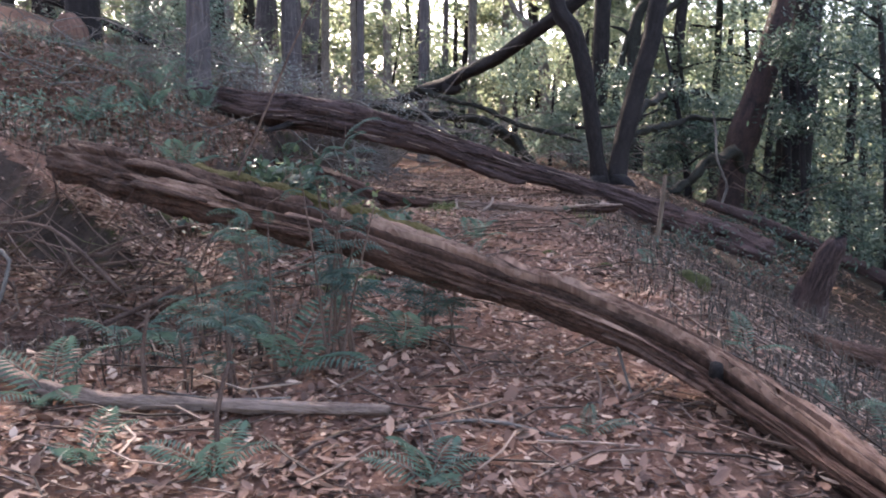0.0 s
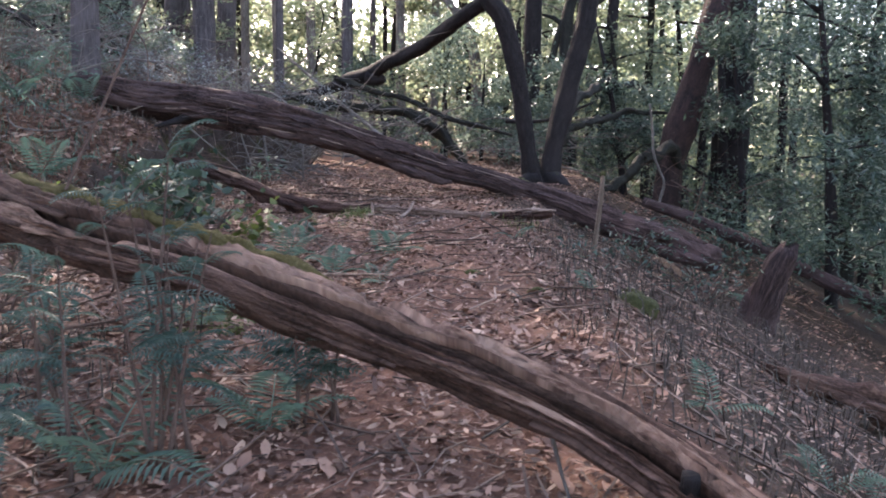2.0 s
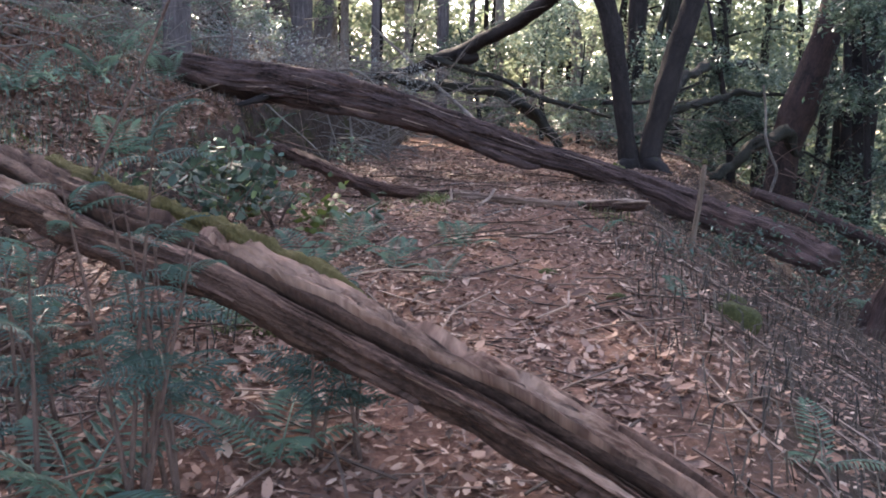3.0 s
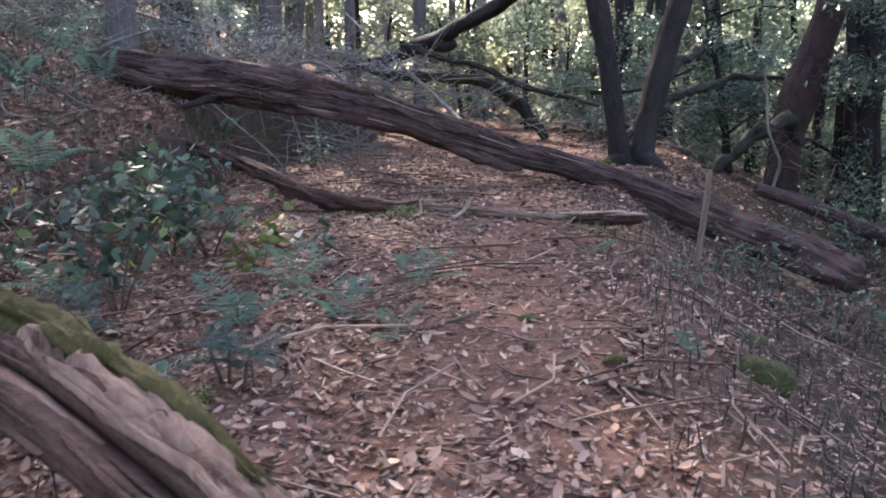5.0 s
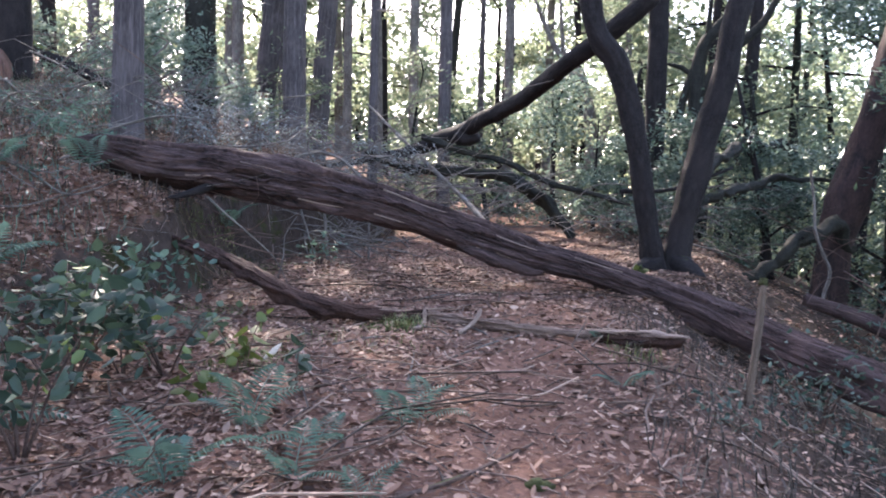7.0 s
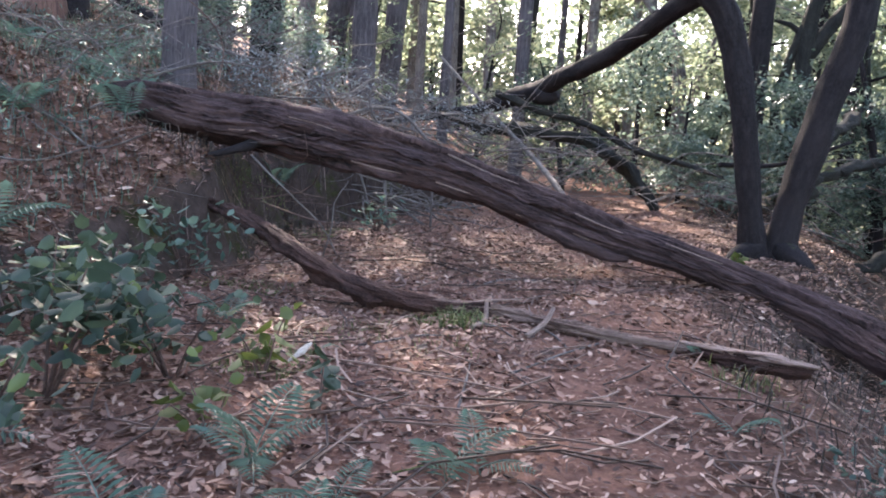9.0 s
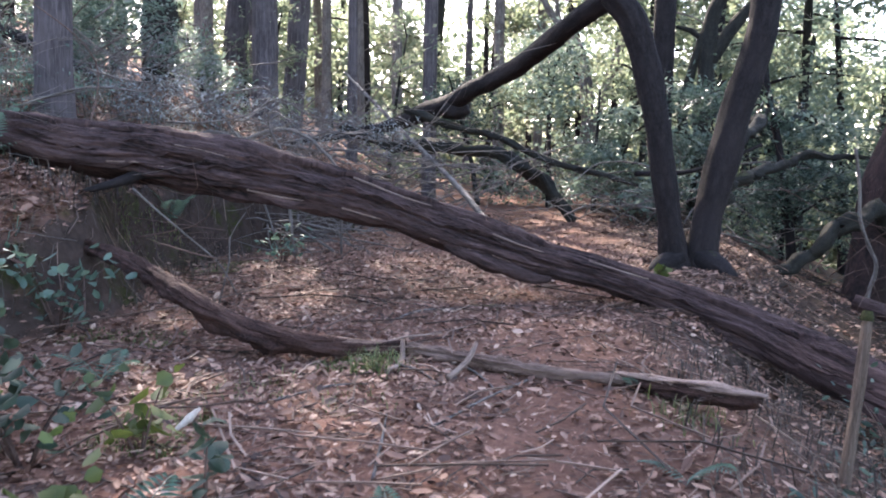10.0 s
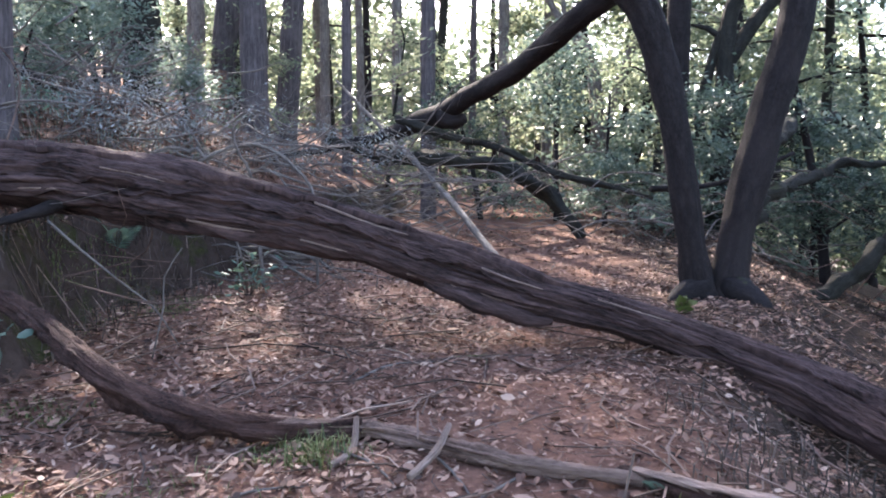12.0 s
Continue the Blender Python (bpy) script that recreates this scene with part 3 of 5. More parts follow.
for k, p in enumerate((((0.18, 10.6, 0.90), (0.2, 10.45, 0.80), (0.15, 10.28, 0.79)), ((0.62, 10.5, 0.92), (0.58, 10.36, 0.84), (0.5, 10.2, 0.79)))):
    limb("side_twig", p, [0.012, 0.018, 0.016], WOOD_SPLIT, loglet, sides=7, spacing=0.05)
plank = thing("split_log", (1.7, 10.0, gz(1.7, 10.0)), "short split brown log with a pale torn top", "log")
limb("slab", [(1.33, 10.36, 0.80), (1.5, 10.2, 0.80), (1.7, 10.0, 0.825), (1.86, 9.84, 0.85), (1.95, 9.74, 0.865)], [0.022, 0.036, 0.042, 0.036, 0.024], BARK_BRANCH, plank, sides=40, spacing=0.03, rough=0.4, ridges=0.25, seed=8, ragged=0.04)
limb("torn_top", [(1.38, 10.30, 0.835), (1.6, 10.1, 0.855), (1.82, 9.87, 0.885), (1.98, 9.71, 0.90)], [0.010, 0.018, 0.022, 0.008], WOOD_SPLIT, plank, "pale torn wood", sides=24, spacing=0.03, rough=0.45, ridges=0.25, flat=1.6)

post = thing("wooden_stake", (2.37, 9.86, gz(2.37, 9.86)), "leaning weathered wooden stake standing in the slope", "stake")
pv, pf, puv = tube([(2.35, 9.84, 0.25), (2.38, 9.87, 0.5), (2.43, 9.91, 0.9), (2.46, 9.94, 1.24)], [0.042, 0.042, 0.04, 0.036], sides=8, spacing=0.08, rough=0.08, seed=2, ragged=0.04, flat=0.6)
part("shaft", mesh_of("shaft", pv, pf, STAKE, puv), post)
limb("moss_cap", [(2.455, 9.935, 1.215), (2.462, 9.942, 1.262)], [0.034, 0.022], MOSS, post, "moss on the tip", sides=9, spacing=0.02, rough=0.25, flat=0.8)

pole = thing("fallen_pole", (-0.32, 4.32, gz(-0.32, 4.32)), "slender brown fallen pole lying on the leaf litter", "pole")
limb("stem", [(-1.9, 4.88, gz(-1.9, 4.88) + 0.09), (-1.4, 4.56, gz(-1.4, 4.56) + 0.08), (-0.96, 4.36, gz(-0.96, 4.36) + 0.055), (-0.34, 4.35, gz(-0.34, 4.35) + 0.045), (0.33, 4.37, gz(0.33, 4.37) + 0.035)],
     [0.032, 0.031, 0.029, 0.027, 0.022], BARK_POLE, pole, sides=20, spacing=0.05, rough=0.4, ragged=0.03)

def stick(pts, rad, mat=None, label="dead grey stick on the forest floor", name="stick"):
    ob = limb(name, pts, np.linspace(rad, rad * 0.55, len(pts)), mat or BARK_GREY, sides=7, spacing=0.08, rough=0.15, seed=pts[0][0] * 7)
    return tagged(ob, label, "stick")


def on(x, y, h=0.012):
    return (x, y, gz(x, y) + h)


stick([on(-0.66, 4.37, -0.03), (-0.676, 4.371, 0.562), (-0.651, 4.387, 0.745)], 0.012, WOOD_THIN, "thin dead stick standing upright in the litter")
stick([on(-0.195, 3.92, -0.03), (-0.211, 3.947, 0.47), (-0.178, 3.987, 0.65)], 0.012, WOOD_THIN, "thin dead stick standing upright in the litter")
stick([(-2.062, 5.363, 0.845), (-1.83, 5.283, 0.811), on(-1.913, 5.123)], 0.015, BARK_GREY, "bent grey stick leaning on the ground")
stick([on(-0.734, 4.563), on(-0.4, 4.42, 0.04), on(-0.07, 4.37, 0.08)], 0.007)
stick([(1.258, 4.779, 0.596), (1.291, 4.723, 0.463), on(1.33, 4.66, -0.02)], 0.008, BARK_GREY, "thin pale stick leaning against the rotten log")
TW = [((0.57, 7.54), (0.81, 7.73), (1.09, 8.23), 0.016),
      ((0.26, 8.30), (0.52, 8.53), (0.79, 8.82), 0.012),
      ((1.29, 7.28), (1.35, 7.21), (1.41, 7.01), 0.0105),
      ((1.35, 7.01), (1.51, 6.93), (1.71, 6.84), 0.015),
      ((1.52, 7.63), (1.60, 7.56), (1.68, 7.48), 0.016),
      ((1.67, 7.63), (1.73, 7.71), (1.79, 7.81), 0.012),
      ((0.50, 9.58), (0.74, 9.99), (1.01, 10.42), 0.0105),
      ((0.36, 9.02), (0.32, 9.38), (0.26, 9.78), 0.0105),
      ((-0.38, 9.76), (-0.09, 10.05), (0.09, 10.13), 0.009),
      ((-0.04, 11.60), (0.50, 11.98), (1.27, 12.18), 0.012),
      ((-0.08, 11.43), (0.11, 11.76), (0.50, 11.93), 0.011),
      ((0.64, 11.99), (0.66, 11.68), (0.68, 11.35), 0.012),
      ((0.99, 11.70), (1.15, 11.85), (1.29, 12.07), 0.012),
      ((0.11, 10.47), (0.32, 10.33), (0.46, 10.15), 0.01),
      ((0.56, 10.47), (0.66, 10.30), (0.75, 10.14), 0.01),
      ((1.75, 5.95), (1.84, 5.84), (1.96, 5.77), 0.014),
      ((1.056, 4.191), (0.694, 4.341), (0.342, 4.243), 0.011), ((0.511, 3.683), (0.444, 4.087), (0.389, 4.232), 0.012), ((0.002, 3.929), (0.172, 4.191), (0.603, 4.424), 0.012), ((1.402, 4.262), (1.22, 4.523), (1.121, 4.565), 0.008), ((-1.795, 5.996), (-0.945, 5.816), (-0.388, 5.32), 0.012), ((-2.027, 5.936), (-1.529, 5.968), (-0.723, 5.051), 0.01)]
for a, b, c, rad in TW:
    stick([on(*a, rad * 0.5), on(*b, rad + 0.010), on(*c, rad * 0.5)], rad * 0.8, WOOD_THIN if rad > 0.011 else BARK_GREY, "thin dead twig lying on the trail litter", "twig")
stick([(-2.09, 11.7, 1.73), (-1.9, 11.72, 1.56), (-1.69, 11.75, 1.38), (-1.5, 11.9, 1.15), on(-1.42, 12.05)], 0.009, BARK_GREY, "long pale stick leaning on the bank")
stick([on(-1.45, 11.75), (-1.36, 11.75, 1.2), (-1.35, 11.75, 1.38), (-1.25, 11.8, 1.56)], 0.006, BARK_GREY, "thin pale twig standing against the bank")
stick([(-2.91, 14.45, gz(-2.91, 14.45)), (-2.34, 14.4, 2.19), (-2.07, 14.4, 2.3), (-1.86, 14.4, 2.33), (-1.69, 14.4, 2.3), (-1.54, 14.4, 2.22), (-1.41, 14.4, 2.1), (-1.29, 14.4, 1.97), (-1.22, 14.4, 1.72), on(-1.21, 14.4)], 0.024, BARK_GREY, "curved grey dead branch arching behind the fallen log", "dead_branch")
stick([on(-1.71, 14.3), (-1.81, 14.3, 2), (-1.91, 14.3, 2.2), (-1.98, 14.3, 2.37), (-1.97, 14.3, 2.5), (-1.88, 14.3, 2.57)], 0.018, BARK_GREY, "hooked grey dead twig standing behind the fallen log", "dead_branch")
stick([(-3.28, 14.5, gz(-3.28, 14.5)), (-2.85, 14.5, 2.29), (-2.66, 14.5, 2.31), (-2.52, 14.5, 2.27), (-2.36, 14.5, 2.21), on(-1.97, 14.6)], 0.022, BARK_GREY, "wavy grey dead branch on the bank", "dead_branch")

# ---- trees ----
def crown_mesh(name, centre, size, n, per, spread, length, width, mat, r):
    V, F = leaves(clumps(centre, size, n, per, spread, r), length, width, r=r)
    return mesh_of(name, V, F, mat, smooth=False)


def straight_tree(x, y, r0, height, lean, mat, label, crown=None, seed=0, name="tree", sides=20, ridges=0.05, dead=6):
    """A tall trunk with flare, dead side branches, and a crown high above."""
    r = np.random.default_rng(100 + seed)
    z = gz(x, y) - 0.15
    t = thing(name, (x, y, z + 0.15), label, "tree", "straight trees behind the fallen log")
    lx, ly = lean
    pts = [(x, y, z), (x + lx * 0.05, y, z + 0.5), (x + lx * 0.2, y + ly * 0.2, z + height * 0.2), (x + lx * 0.5, y + ly * 0.5, z + height * 0.5), (x + lx, y + ly, z + height)]
    limb("trunk", pts, [r0 * 1.35, r0 * 1.08, r0, r0 * 0.8, r0 * 0.3], mat, t, sides=sides, spacing=0.3, rough=0.06, ridges=ridges, ridge_n=6, seed=seed * 1.7)
    for k in range(dead):
        h = r.uniform(1.5, 6.5)
        az = r.uniform(0, 2 * math.pi)
        l = r.uniform(0.5, 1.6)
        b = np.array((x + lx * h / height, y + ly * h / height, z + h))
        d = np.array((math.cos(az), math.sin(az), r.uniform(-0.5, 0.3)))
        limb("dead_branch", [b, b + d * l * 0.5 + (0, 0, 0.05), b + d * l + (0, 0, -0.1)], [0.018, 0.012, 0.005], BARK_GREY, t, sides=5, spacing=0.25)
    if crown:
        # Crowns are added above the view; the tall dense ones block direct sun.
        n, per, size, cz = (64, 34, (3.8, 3.4, 5.0), 15.0) if y > 18.5 and r0 > 0.13 else crown
        part("crown", crown_mesh("crown", (x + lx * 0.9, y + ly * 0.9, z + cz), size, n, per, 0.55, 0.26, 0.12, SUNNY if seed % 3 == 0 else LAUREL, r), t, "unseen leafy green crown added overhead")
    return t


HIGH = (5, 20, (3.2, 3.2, 2.6), 11.5)
STR = [  # x, y, radius, lean, bark, crown
    (-4.3, 14.05, 0.18, (0.35, 0), BARK_RED), (-6.92, 21.5, 0.33, (0.1, 0), BARK_MOSS), (-8.35, 27, 0.16, (-0.3, 0), BARK_GREY), (-6.2, 25, 0.12, (-0.5, 0), BARK_RED),
    (-6.4, 23.5, 0.25, (2.6, 0), BARK_RED), (-5.07, 22.5, 0.26, (0.05, 0), BARK_RED), (-5.4, 25, 0.25, (1.8, 0), BARK_RED), (-5.9, 30, 0.14, (0.1, 0), BARK_GREY), (-7.6, 35, 0.16, (-0.4, 0), BARK_GREY),
    (-3.3, 23, 0.105, (0.1, 0), BARK_RED), (-3.38, 28.5, 0.15, (0.0, 0), BARK_GREY), (-1.44, 22, 0.14, (0.1, 0), BARK_RED), (-0.45, 28.5, 0.15, (-0.1, 0), BARK_GREY), (2.98, 21, 0.19, (0.1, 0), BARK_LIVE),
    (-12.4, 26, 0.16, (0.1, 0), BARK_RED), (-7.0, 15.5, 0.28, (-0.2, 0), BARK_LIVE), (6.52, 18, 0.34, (0.5, 0), BARK_LIVE), (0.55, 33, 0.15, (0.3, 0), BARK_GREY), (-9.5, 29, 0.22, (0.3, 0), BARK_GREY), (5.2, 24, 0.15, (1.2, 0), BARK_LIVE), (-2.9, 31, 0.14, (1.5, 0), BARK_MOSS),
    # Added trees: placed so the tall crowns keep sun off the left slope.
    (-13, 30.5, 0.20, (0.2, 0), BARK_RED), (-10.8, 31.8, 0.18, (0.2, 0), BARK_RED), (-14.6, 27, 0.2, (0.1, 0), BARK_LIVE), (-15.5, 35, 0.2, (0.1, 0), BARK_RED), (-18, 32, 0.2, (0.1, 0), BARK_LIVE), (-4.9, 30.5, 0.12, (-0.2, 0), BARK_GREY), (-1.7, 31.5, 0.12, (0.2, 0), BARK_RED)]
for i, (x, y, r0, lean, mat) in enumerate(STR):
    words = {BARK_RED: "tall straight tree with reddish grey furrowed bark", BARK_MOSS: "tall tree with a moss-covered ivy-clad trunk", BARK_GREY: "slim straight tree with pale grey bark", BARK_LIVE: "tall tree with dark bark on the slope"}[mat]
    straight_tree(x, y, r0, 20.0 if y > 18.5 and r0 > 0.13 else 13.0, lean, mat, words, HIGH if r0 > 0.13 else (8, 22, (1.8, 1.8, 2.0), 11.5), i)
limb("scorched_patch", [(-6.24, 23.35, gz(-6.4, 23.5)), (-6.12, 23.3, gz(-6.4, 23.5) + 1.1)], [0.2, 0.12], BARK_ORANGE, bpy.data.objects["tree.004"], "orange scorched bark", sides=12, spacing=0.2, rough=0.15)

# forked tree at the edge of the trail
fork = thing("forked_tree", (2.55, 14.3, gz(2.55, 14.3)), "dark forked tree with two diverging stems beside the trail", "tree")
fz = gz(2.6, 14.3)
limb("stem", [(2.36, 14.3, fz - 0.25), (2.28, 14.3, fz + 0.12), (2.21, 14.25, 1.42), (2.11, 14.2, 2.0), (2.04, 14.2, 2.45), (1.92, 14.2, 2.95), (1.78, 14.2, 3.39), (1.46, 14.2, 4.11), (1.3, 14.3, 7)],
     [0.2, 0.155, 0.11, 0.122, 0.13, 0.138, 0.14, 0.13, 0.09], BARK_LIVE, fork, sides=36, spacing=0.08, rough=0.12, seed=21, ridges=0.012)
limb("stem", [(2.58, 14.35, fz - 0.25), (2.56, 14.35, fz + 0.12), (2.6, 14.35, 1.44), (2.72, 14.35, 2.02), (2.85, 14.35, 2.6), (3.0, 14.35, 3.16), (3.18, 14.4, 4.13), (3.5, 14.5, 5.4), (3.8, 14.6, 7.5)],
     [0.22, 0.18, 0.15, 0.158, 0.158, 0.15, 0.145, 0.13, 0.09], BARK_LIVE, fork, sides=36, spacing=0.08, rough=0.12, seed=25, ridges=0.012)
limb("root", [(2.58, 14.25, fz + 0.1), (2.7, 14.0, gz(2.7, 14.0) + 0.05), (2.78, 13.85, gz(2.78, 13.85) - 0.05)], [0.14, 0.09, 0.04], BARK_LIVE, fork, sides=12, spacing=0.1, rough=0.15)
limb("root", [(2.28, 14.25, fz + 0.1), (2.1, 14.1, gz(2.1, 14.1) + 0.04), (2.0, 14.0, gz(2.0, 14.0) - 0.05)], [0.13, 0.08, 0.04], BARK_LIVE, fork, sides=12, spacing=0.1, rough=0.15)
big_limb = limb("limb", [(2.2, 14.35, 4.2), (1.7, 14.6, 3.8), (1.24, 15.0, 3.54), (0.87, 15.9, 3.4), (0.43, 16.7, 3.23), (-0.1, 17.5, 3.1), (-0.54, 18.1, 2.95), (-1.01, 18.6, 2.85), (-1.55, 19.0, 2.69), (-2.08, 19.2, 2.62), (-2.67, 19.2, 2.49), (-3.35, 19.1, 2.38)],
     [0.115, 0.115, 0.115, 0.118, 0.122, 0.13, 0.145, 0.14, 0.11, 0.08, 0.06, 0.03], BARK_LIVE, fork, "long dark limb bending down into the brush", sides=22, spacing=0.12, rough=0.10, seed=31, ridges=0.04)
limb("broken_stub", [(-0.56, 18.0, 2.88), (-0.38, 17.95, 2.82), (-0.22, 17.9, 2.86)], [0.14, 0.10, 0.06], BARK_LIVE, big_limb, "broken knob on the limb", sides=12, spacing=0.06, rough=0.35)
crooked("branch", [(2.68, 14.4, 1.6), (2.86, 14.6, 1.8), (3.13, 15.2, 1.91), (3.67, 16.0, 2.0), (4.09, 16.6, 2.14), (4.63, 17.0, 2.15), (5.25, 17.4, 2.16)], [0.06, 0.056, 0.052, 0.05, 0.045, 0.036, 0.02], BARK_MOSS, fork, "crooked mossy side branch", 0.025, 3, 7, sides=14, spacing=0.05, rough=0.4)
crooked("branch", [(2.75, 14.4, 1.85), (2.95, 14.9, 2.15), (3.29, 15.8, 2.4), (3.82, 17.5, 2.66), (4.24, 18.6, 2.87), (4.65, 19.0, 2.78), (5.08, 19.6, 2.91), (5.3, 19.8, 2.71), (5.47, 19.9, 2.4)], [0.055, 0.055, 0.06, 0.07, 0.085, 0.065, 0.07, 0.05, 0.02], BARK_MOSS, fork, "crooked mossy side branch", 0.025, 4, 7, sides=14, spacing=0.05, rough=0.4)
limb("branch", [(1.9, 14.6, 1.9), (2.6, 15.2, 1.95), (3.4, 15.6, 2.25)], [0.03, 0.025, 0.02], BARK_LIVE, fork, sides=8, spacing=0.15)
rr_ = np.random.default_rng(5)
part("crown", crown_mesh("crown", (2.6, 14.6, 9.5), (3.0, 3.0, 2.0), 9, 22, 0.6, 0.26, 0.12, LAUREL, rr_), fork, "unseen leafy green crown added overhead")

# forked trees further back
back = thing("forked_tree", (3.7, 21.0, gz(3.7, 21.0)), "dark tree with crooked limbs behind the shrubs", "tree")
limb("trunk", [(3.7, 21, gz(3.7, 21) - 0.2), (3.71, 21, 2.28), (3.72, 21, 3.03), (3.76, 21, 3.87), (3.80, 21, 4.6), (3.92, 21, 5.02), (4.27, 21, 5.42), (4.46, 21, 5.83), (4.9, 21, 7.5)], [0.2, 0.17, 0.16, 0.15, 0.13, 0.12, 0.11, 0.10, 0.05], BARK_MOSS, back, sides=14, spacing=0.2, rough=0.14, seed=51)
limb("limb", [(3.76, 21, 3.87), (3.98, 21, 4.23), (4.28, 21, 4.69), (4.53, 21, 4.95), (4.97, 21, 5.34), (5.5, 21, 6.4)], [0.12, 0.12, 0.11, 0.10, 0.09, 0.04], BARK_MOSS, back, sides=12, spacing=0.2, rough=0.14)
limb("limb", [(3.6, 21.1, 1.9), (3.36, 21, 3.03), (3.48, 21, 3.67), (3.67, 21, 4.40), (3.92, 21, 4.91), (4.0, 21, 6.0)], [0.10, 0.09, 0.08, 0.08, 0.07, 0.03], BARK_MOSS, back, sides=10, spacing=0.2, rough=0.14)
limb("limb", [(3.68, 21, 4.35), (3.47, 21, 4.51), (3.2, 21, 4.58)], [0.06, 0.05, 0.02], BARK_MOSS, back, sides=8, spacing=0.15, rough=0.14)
far_fork = thing("forked_tree", (1.95, 27.0, gz(1.95, 27.0)), "pale grey branching tree in the sunlit woods", "tree")
limb("trunk", [(2.0, 27, gz(2.0, 27) - 0.2), (1.93, 27, 3.76), (1.81, 27, 4.69), (1.65, 27, 5.24), (1.45, 27, 5.55), (0.91, 27, 6.11), (0.3, 27, 7.5)], [0.2, 0.17, 0.15, 0.13, 0.11, 0.09, 0.04], BARK_GREY, far_fork, sides=12, spacing=0.25, rough=0.14)
limb("limb", [(1.81, 27, 4.54), (1.38, 27, 5.4), (1.14, 27, 5.95), (1.0, 27, 7.5)], [0.11, 0.09, 0.07, 0.03], BARK_GREY, far_fork, sides=10, spacing=0.25, rough=0.14)
limb("limb", [(2.0, 27, 2.6), (2.38, 27, 4.22), (2.53, 27, 4.6), (2.86, 27, 5.67), (2.89, 27, 6.66), (2.88, 27, 8.5)], [0.12, 0.11, 0.10, 0.10, 0.08, 0.04], BARK_GREY, far_fork, sides=10, spacing=0.25, rough=0.14)

# leaning reddish tree on the lower slope
mad = thing("leaning_tree", (5.05, 16.5, gz(5.05, 16.5)), "leaning reddish-barked tree with a hollow burl on the lower slope", "tree")
limb("trunk", [(4.88, 16.5, gz(4.9, 16.5) - 0.3), (4.94, 16.5, 0.45), (5.0, 16.5, 1.22), (5.13, 16.5, 1.8), (5.27, 16.5, 2.26), (5.52, 16.5, 3.2), (5.72, 16.5, 4.1), (6.5, 16.6, 7.5)], [0.32, 0.25, 0.24, 0.27, 0.235, 0.22, 0.2, 0.12], BARK_MADRONE, mad, sides=26, spacing=0.14, rough=0.13, seed=41, ridges=0.04)
crooked("branch", [(5.2, 16.45, 1.2), (4.8, 15.9, 1.55), (4.4, 15.6, 1.38), (4.1, 15.5, 1.15), (3.75, 15.5, 0.85), (3.5, 15.4, 0.75)], [0.075, 0.08, 0.088, 0.085, 0.07, 0.045], BARK_MOSS, mad, "mossy low branch bending to the ground", 0.04, 6, 8, sides=16, spacing=0.06, rough=0.4)
part("crown", crown_mesh("crown", (6.8, 16.6, 8.0), (3.0, 3.0, 2.0), 9, 22, 0.6, 0.24, 0.11, LAUREL, rr_), mad, "unseen leafy green crown added overhead")
vine = [(4.2, 15.0, 2.2), (4.26, 15.0, 1.81), (4.29, 15.0, 1.44), (4.39, 15.0, 1.17), (4.48, 15.0, 0.95), (4.42, 15.0, 0.68), (4.39, 15.0, gz(4.39, 15.0))]
tagged(limb("vine", vine, np.linspace(0.018, 0.024, 7), BARK_GREY, sides=8, spacing=0.06, rough=0.2), "pale twisted vine hanging in front of the leaning tree", "vine")

# other fallen wood in the background
def fallen(name, pts, radii, mat, label, cat="branch", **kw):
    return tagged(limb(name, pts, radii, mat, **kw), label, cat)


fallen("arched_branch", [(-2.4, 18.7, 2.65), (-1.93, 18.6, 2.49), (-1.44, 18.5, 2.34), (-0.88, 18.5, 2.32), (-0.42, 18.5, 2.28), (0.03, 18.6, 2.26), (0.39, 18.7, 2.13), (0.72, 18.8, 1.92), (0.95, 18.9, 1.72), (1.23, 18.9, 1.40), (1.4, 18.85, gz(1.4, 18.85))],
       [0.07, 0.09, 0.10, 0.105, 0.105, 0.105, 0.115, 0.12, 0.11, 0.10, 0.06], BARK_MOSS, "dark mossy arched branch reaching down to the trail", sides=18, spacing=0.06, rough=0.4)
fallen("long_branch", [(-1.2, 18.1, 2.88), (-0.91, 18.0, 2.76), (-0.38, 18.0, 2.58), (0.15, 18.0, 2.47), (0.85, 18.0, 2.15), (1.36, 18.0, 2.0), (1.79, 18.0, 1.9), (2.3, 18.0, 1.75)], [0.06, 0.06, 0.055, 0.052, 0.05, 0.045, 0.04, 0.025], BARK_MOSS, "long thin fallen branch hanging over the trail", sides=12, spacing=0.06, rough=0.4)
fallen("leaning_pole", [(-2.95, 21.1, 3.82), (-1.53, 19.0, 2.69), (-0.77, 17.8, 2.12), (-0.18, 16.6, 1.69), (0.11, 16.0, 1.44), (0.62, 15.15, gz(0.62, 15.15))], [0.022, 0.033, 0.036, 0.038, 0.04, 0.04], BARK_GREY, "pale barkless pole leaning over the bank", "pole", sides=12, spacing=0.2, rough=0.1)
fallen("upper_fallen_log", [(-9.5, 17.2, 4.9), (-8, 17.0, 4.35), (-6.6, 16.8, 3.75), (-5.4, 16.6, 3.2)], [0.10, 0.11, 0.10, 0.06], BARK_LIVE, "dark fallen trunk lying along the upper slope", "log", sides=14, spacing=0.15, rough=0.12)
fallen("fallen_log", [(3.9, 14.0, 0.72), (4.5, 13.7, 0.50), (5.3, 13.2, 0.14), (6.3, 12.4, -0.38), (7.4, 11.6, -0.9)], [0.07, 0.09, 0.10, 0.10, 0.09], BARK_BIG, "dark fallen trunk lying down the lower slope", "log", sides=18, spacing=0.12, rough=0.12, ridges=0.08)
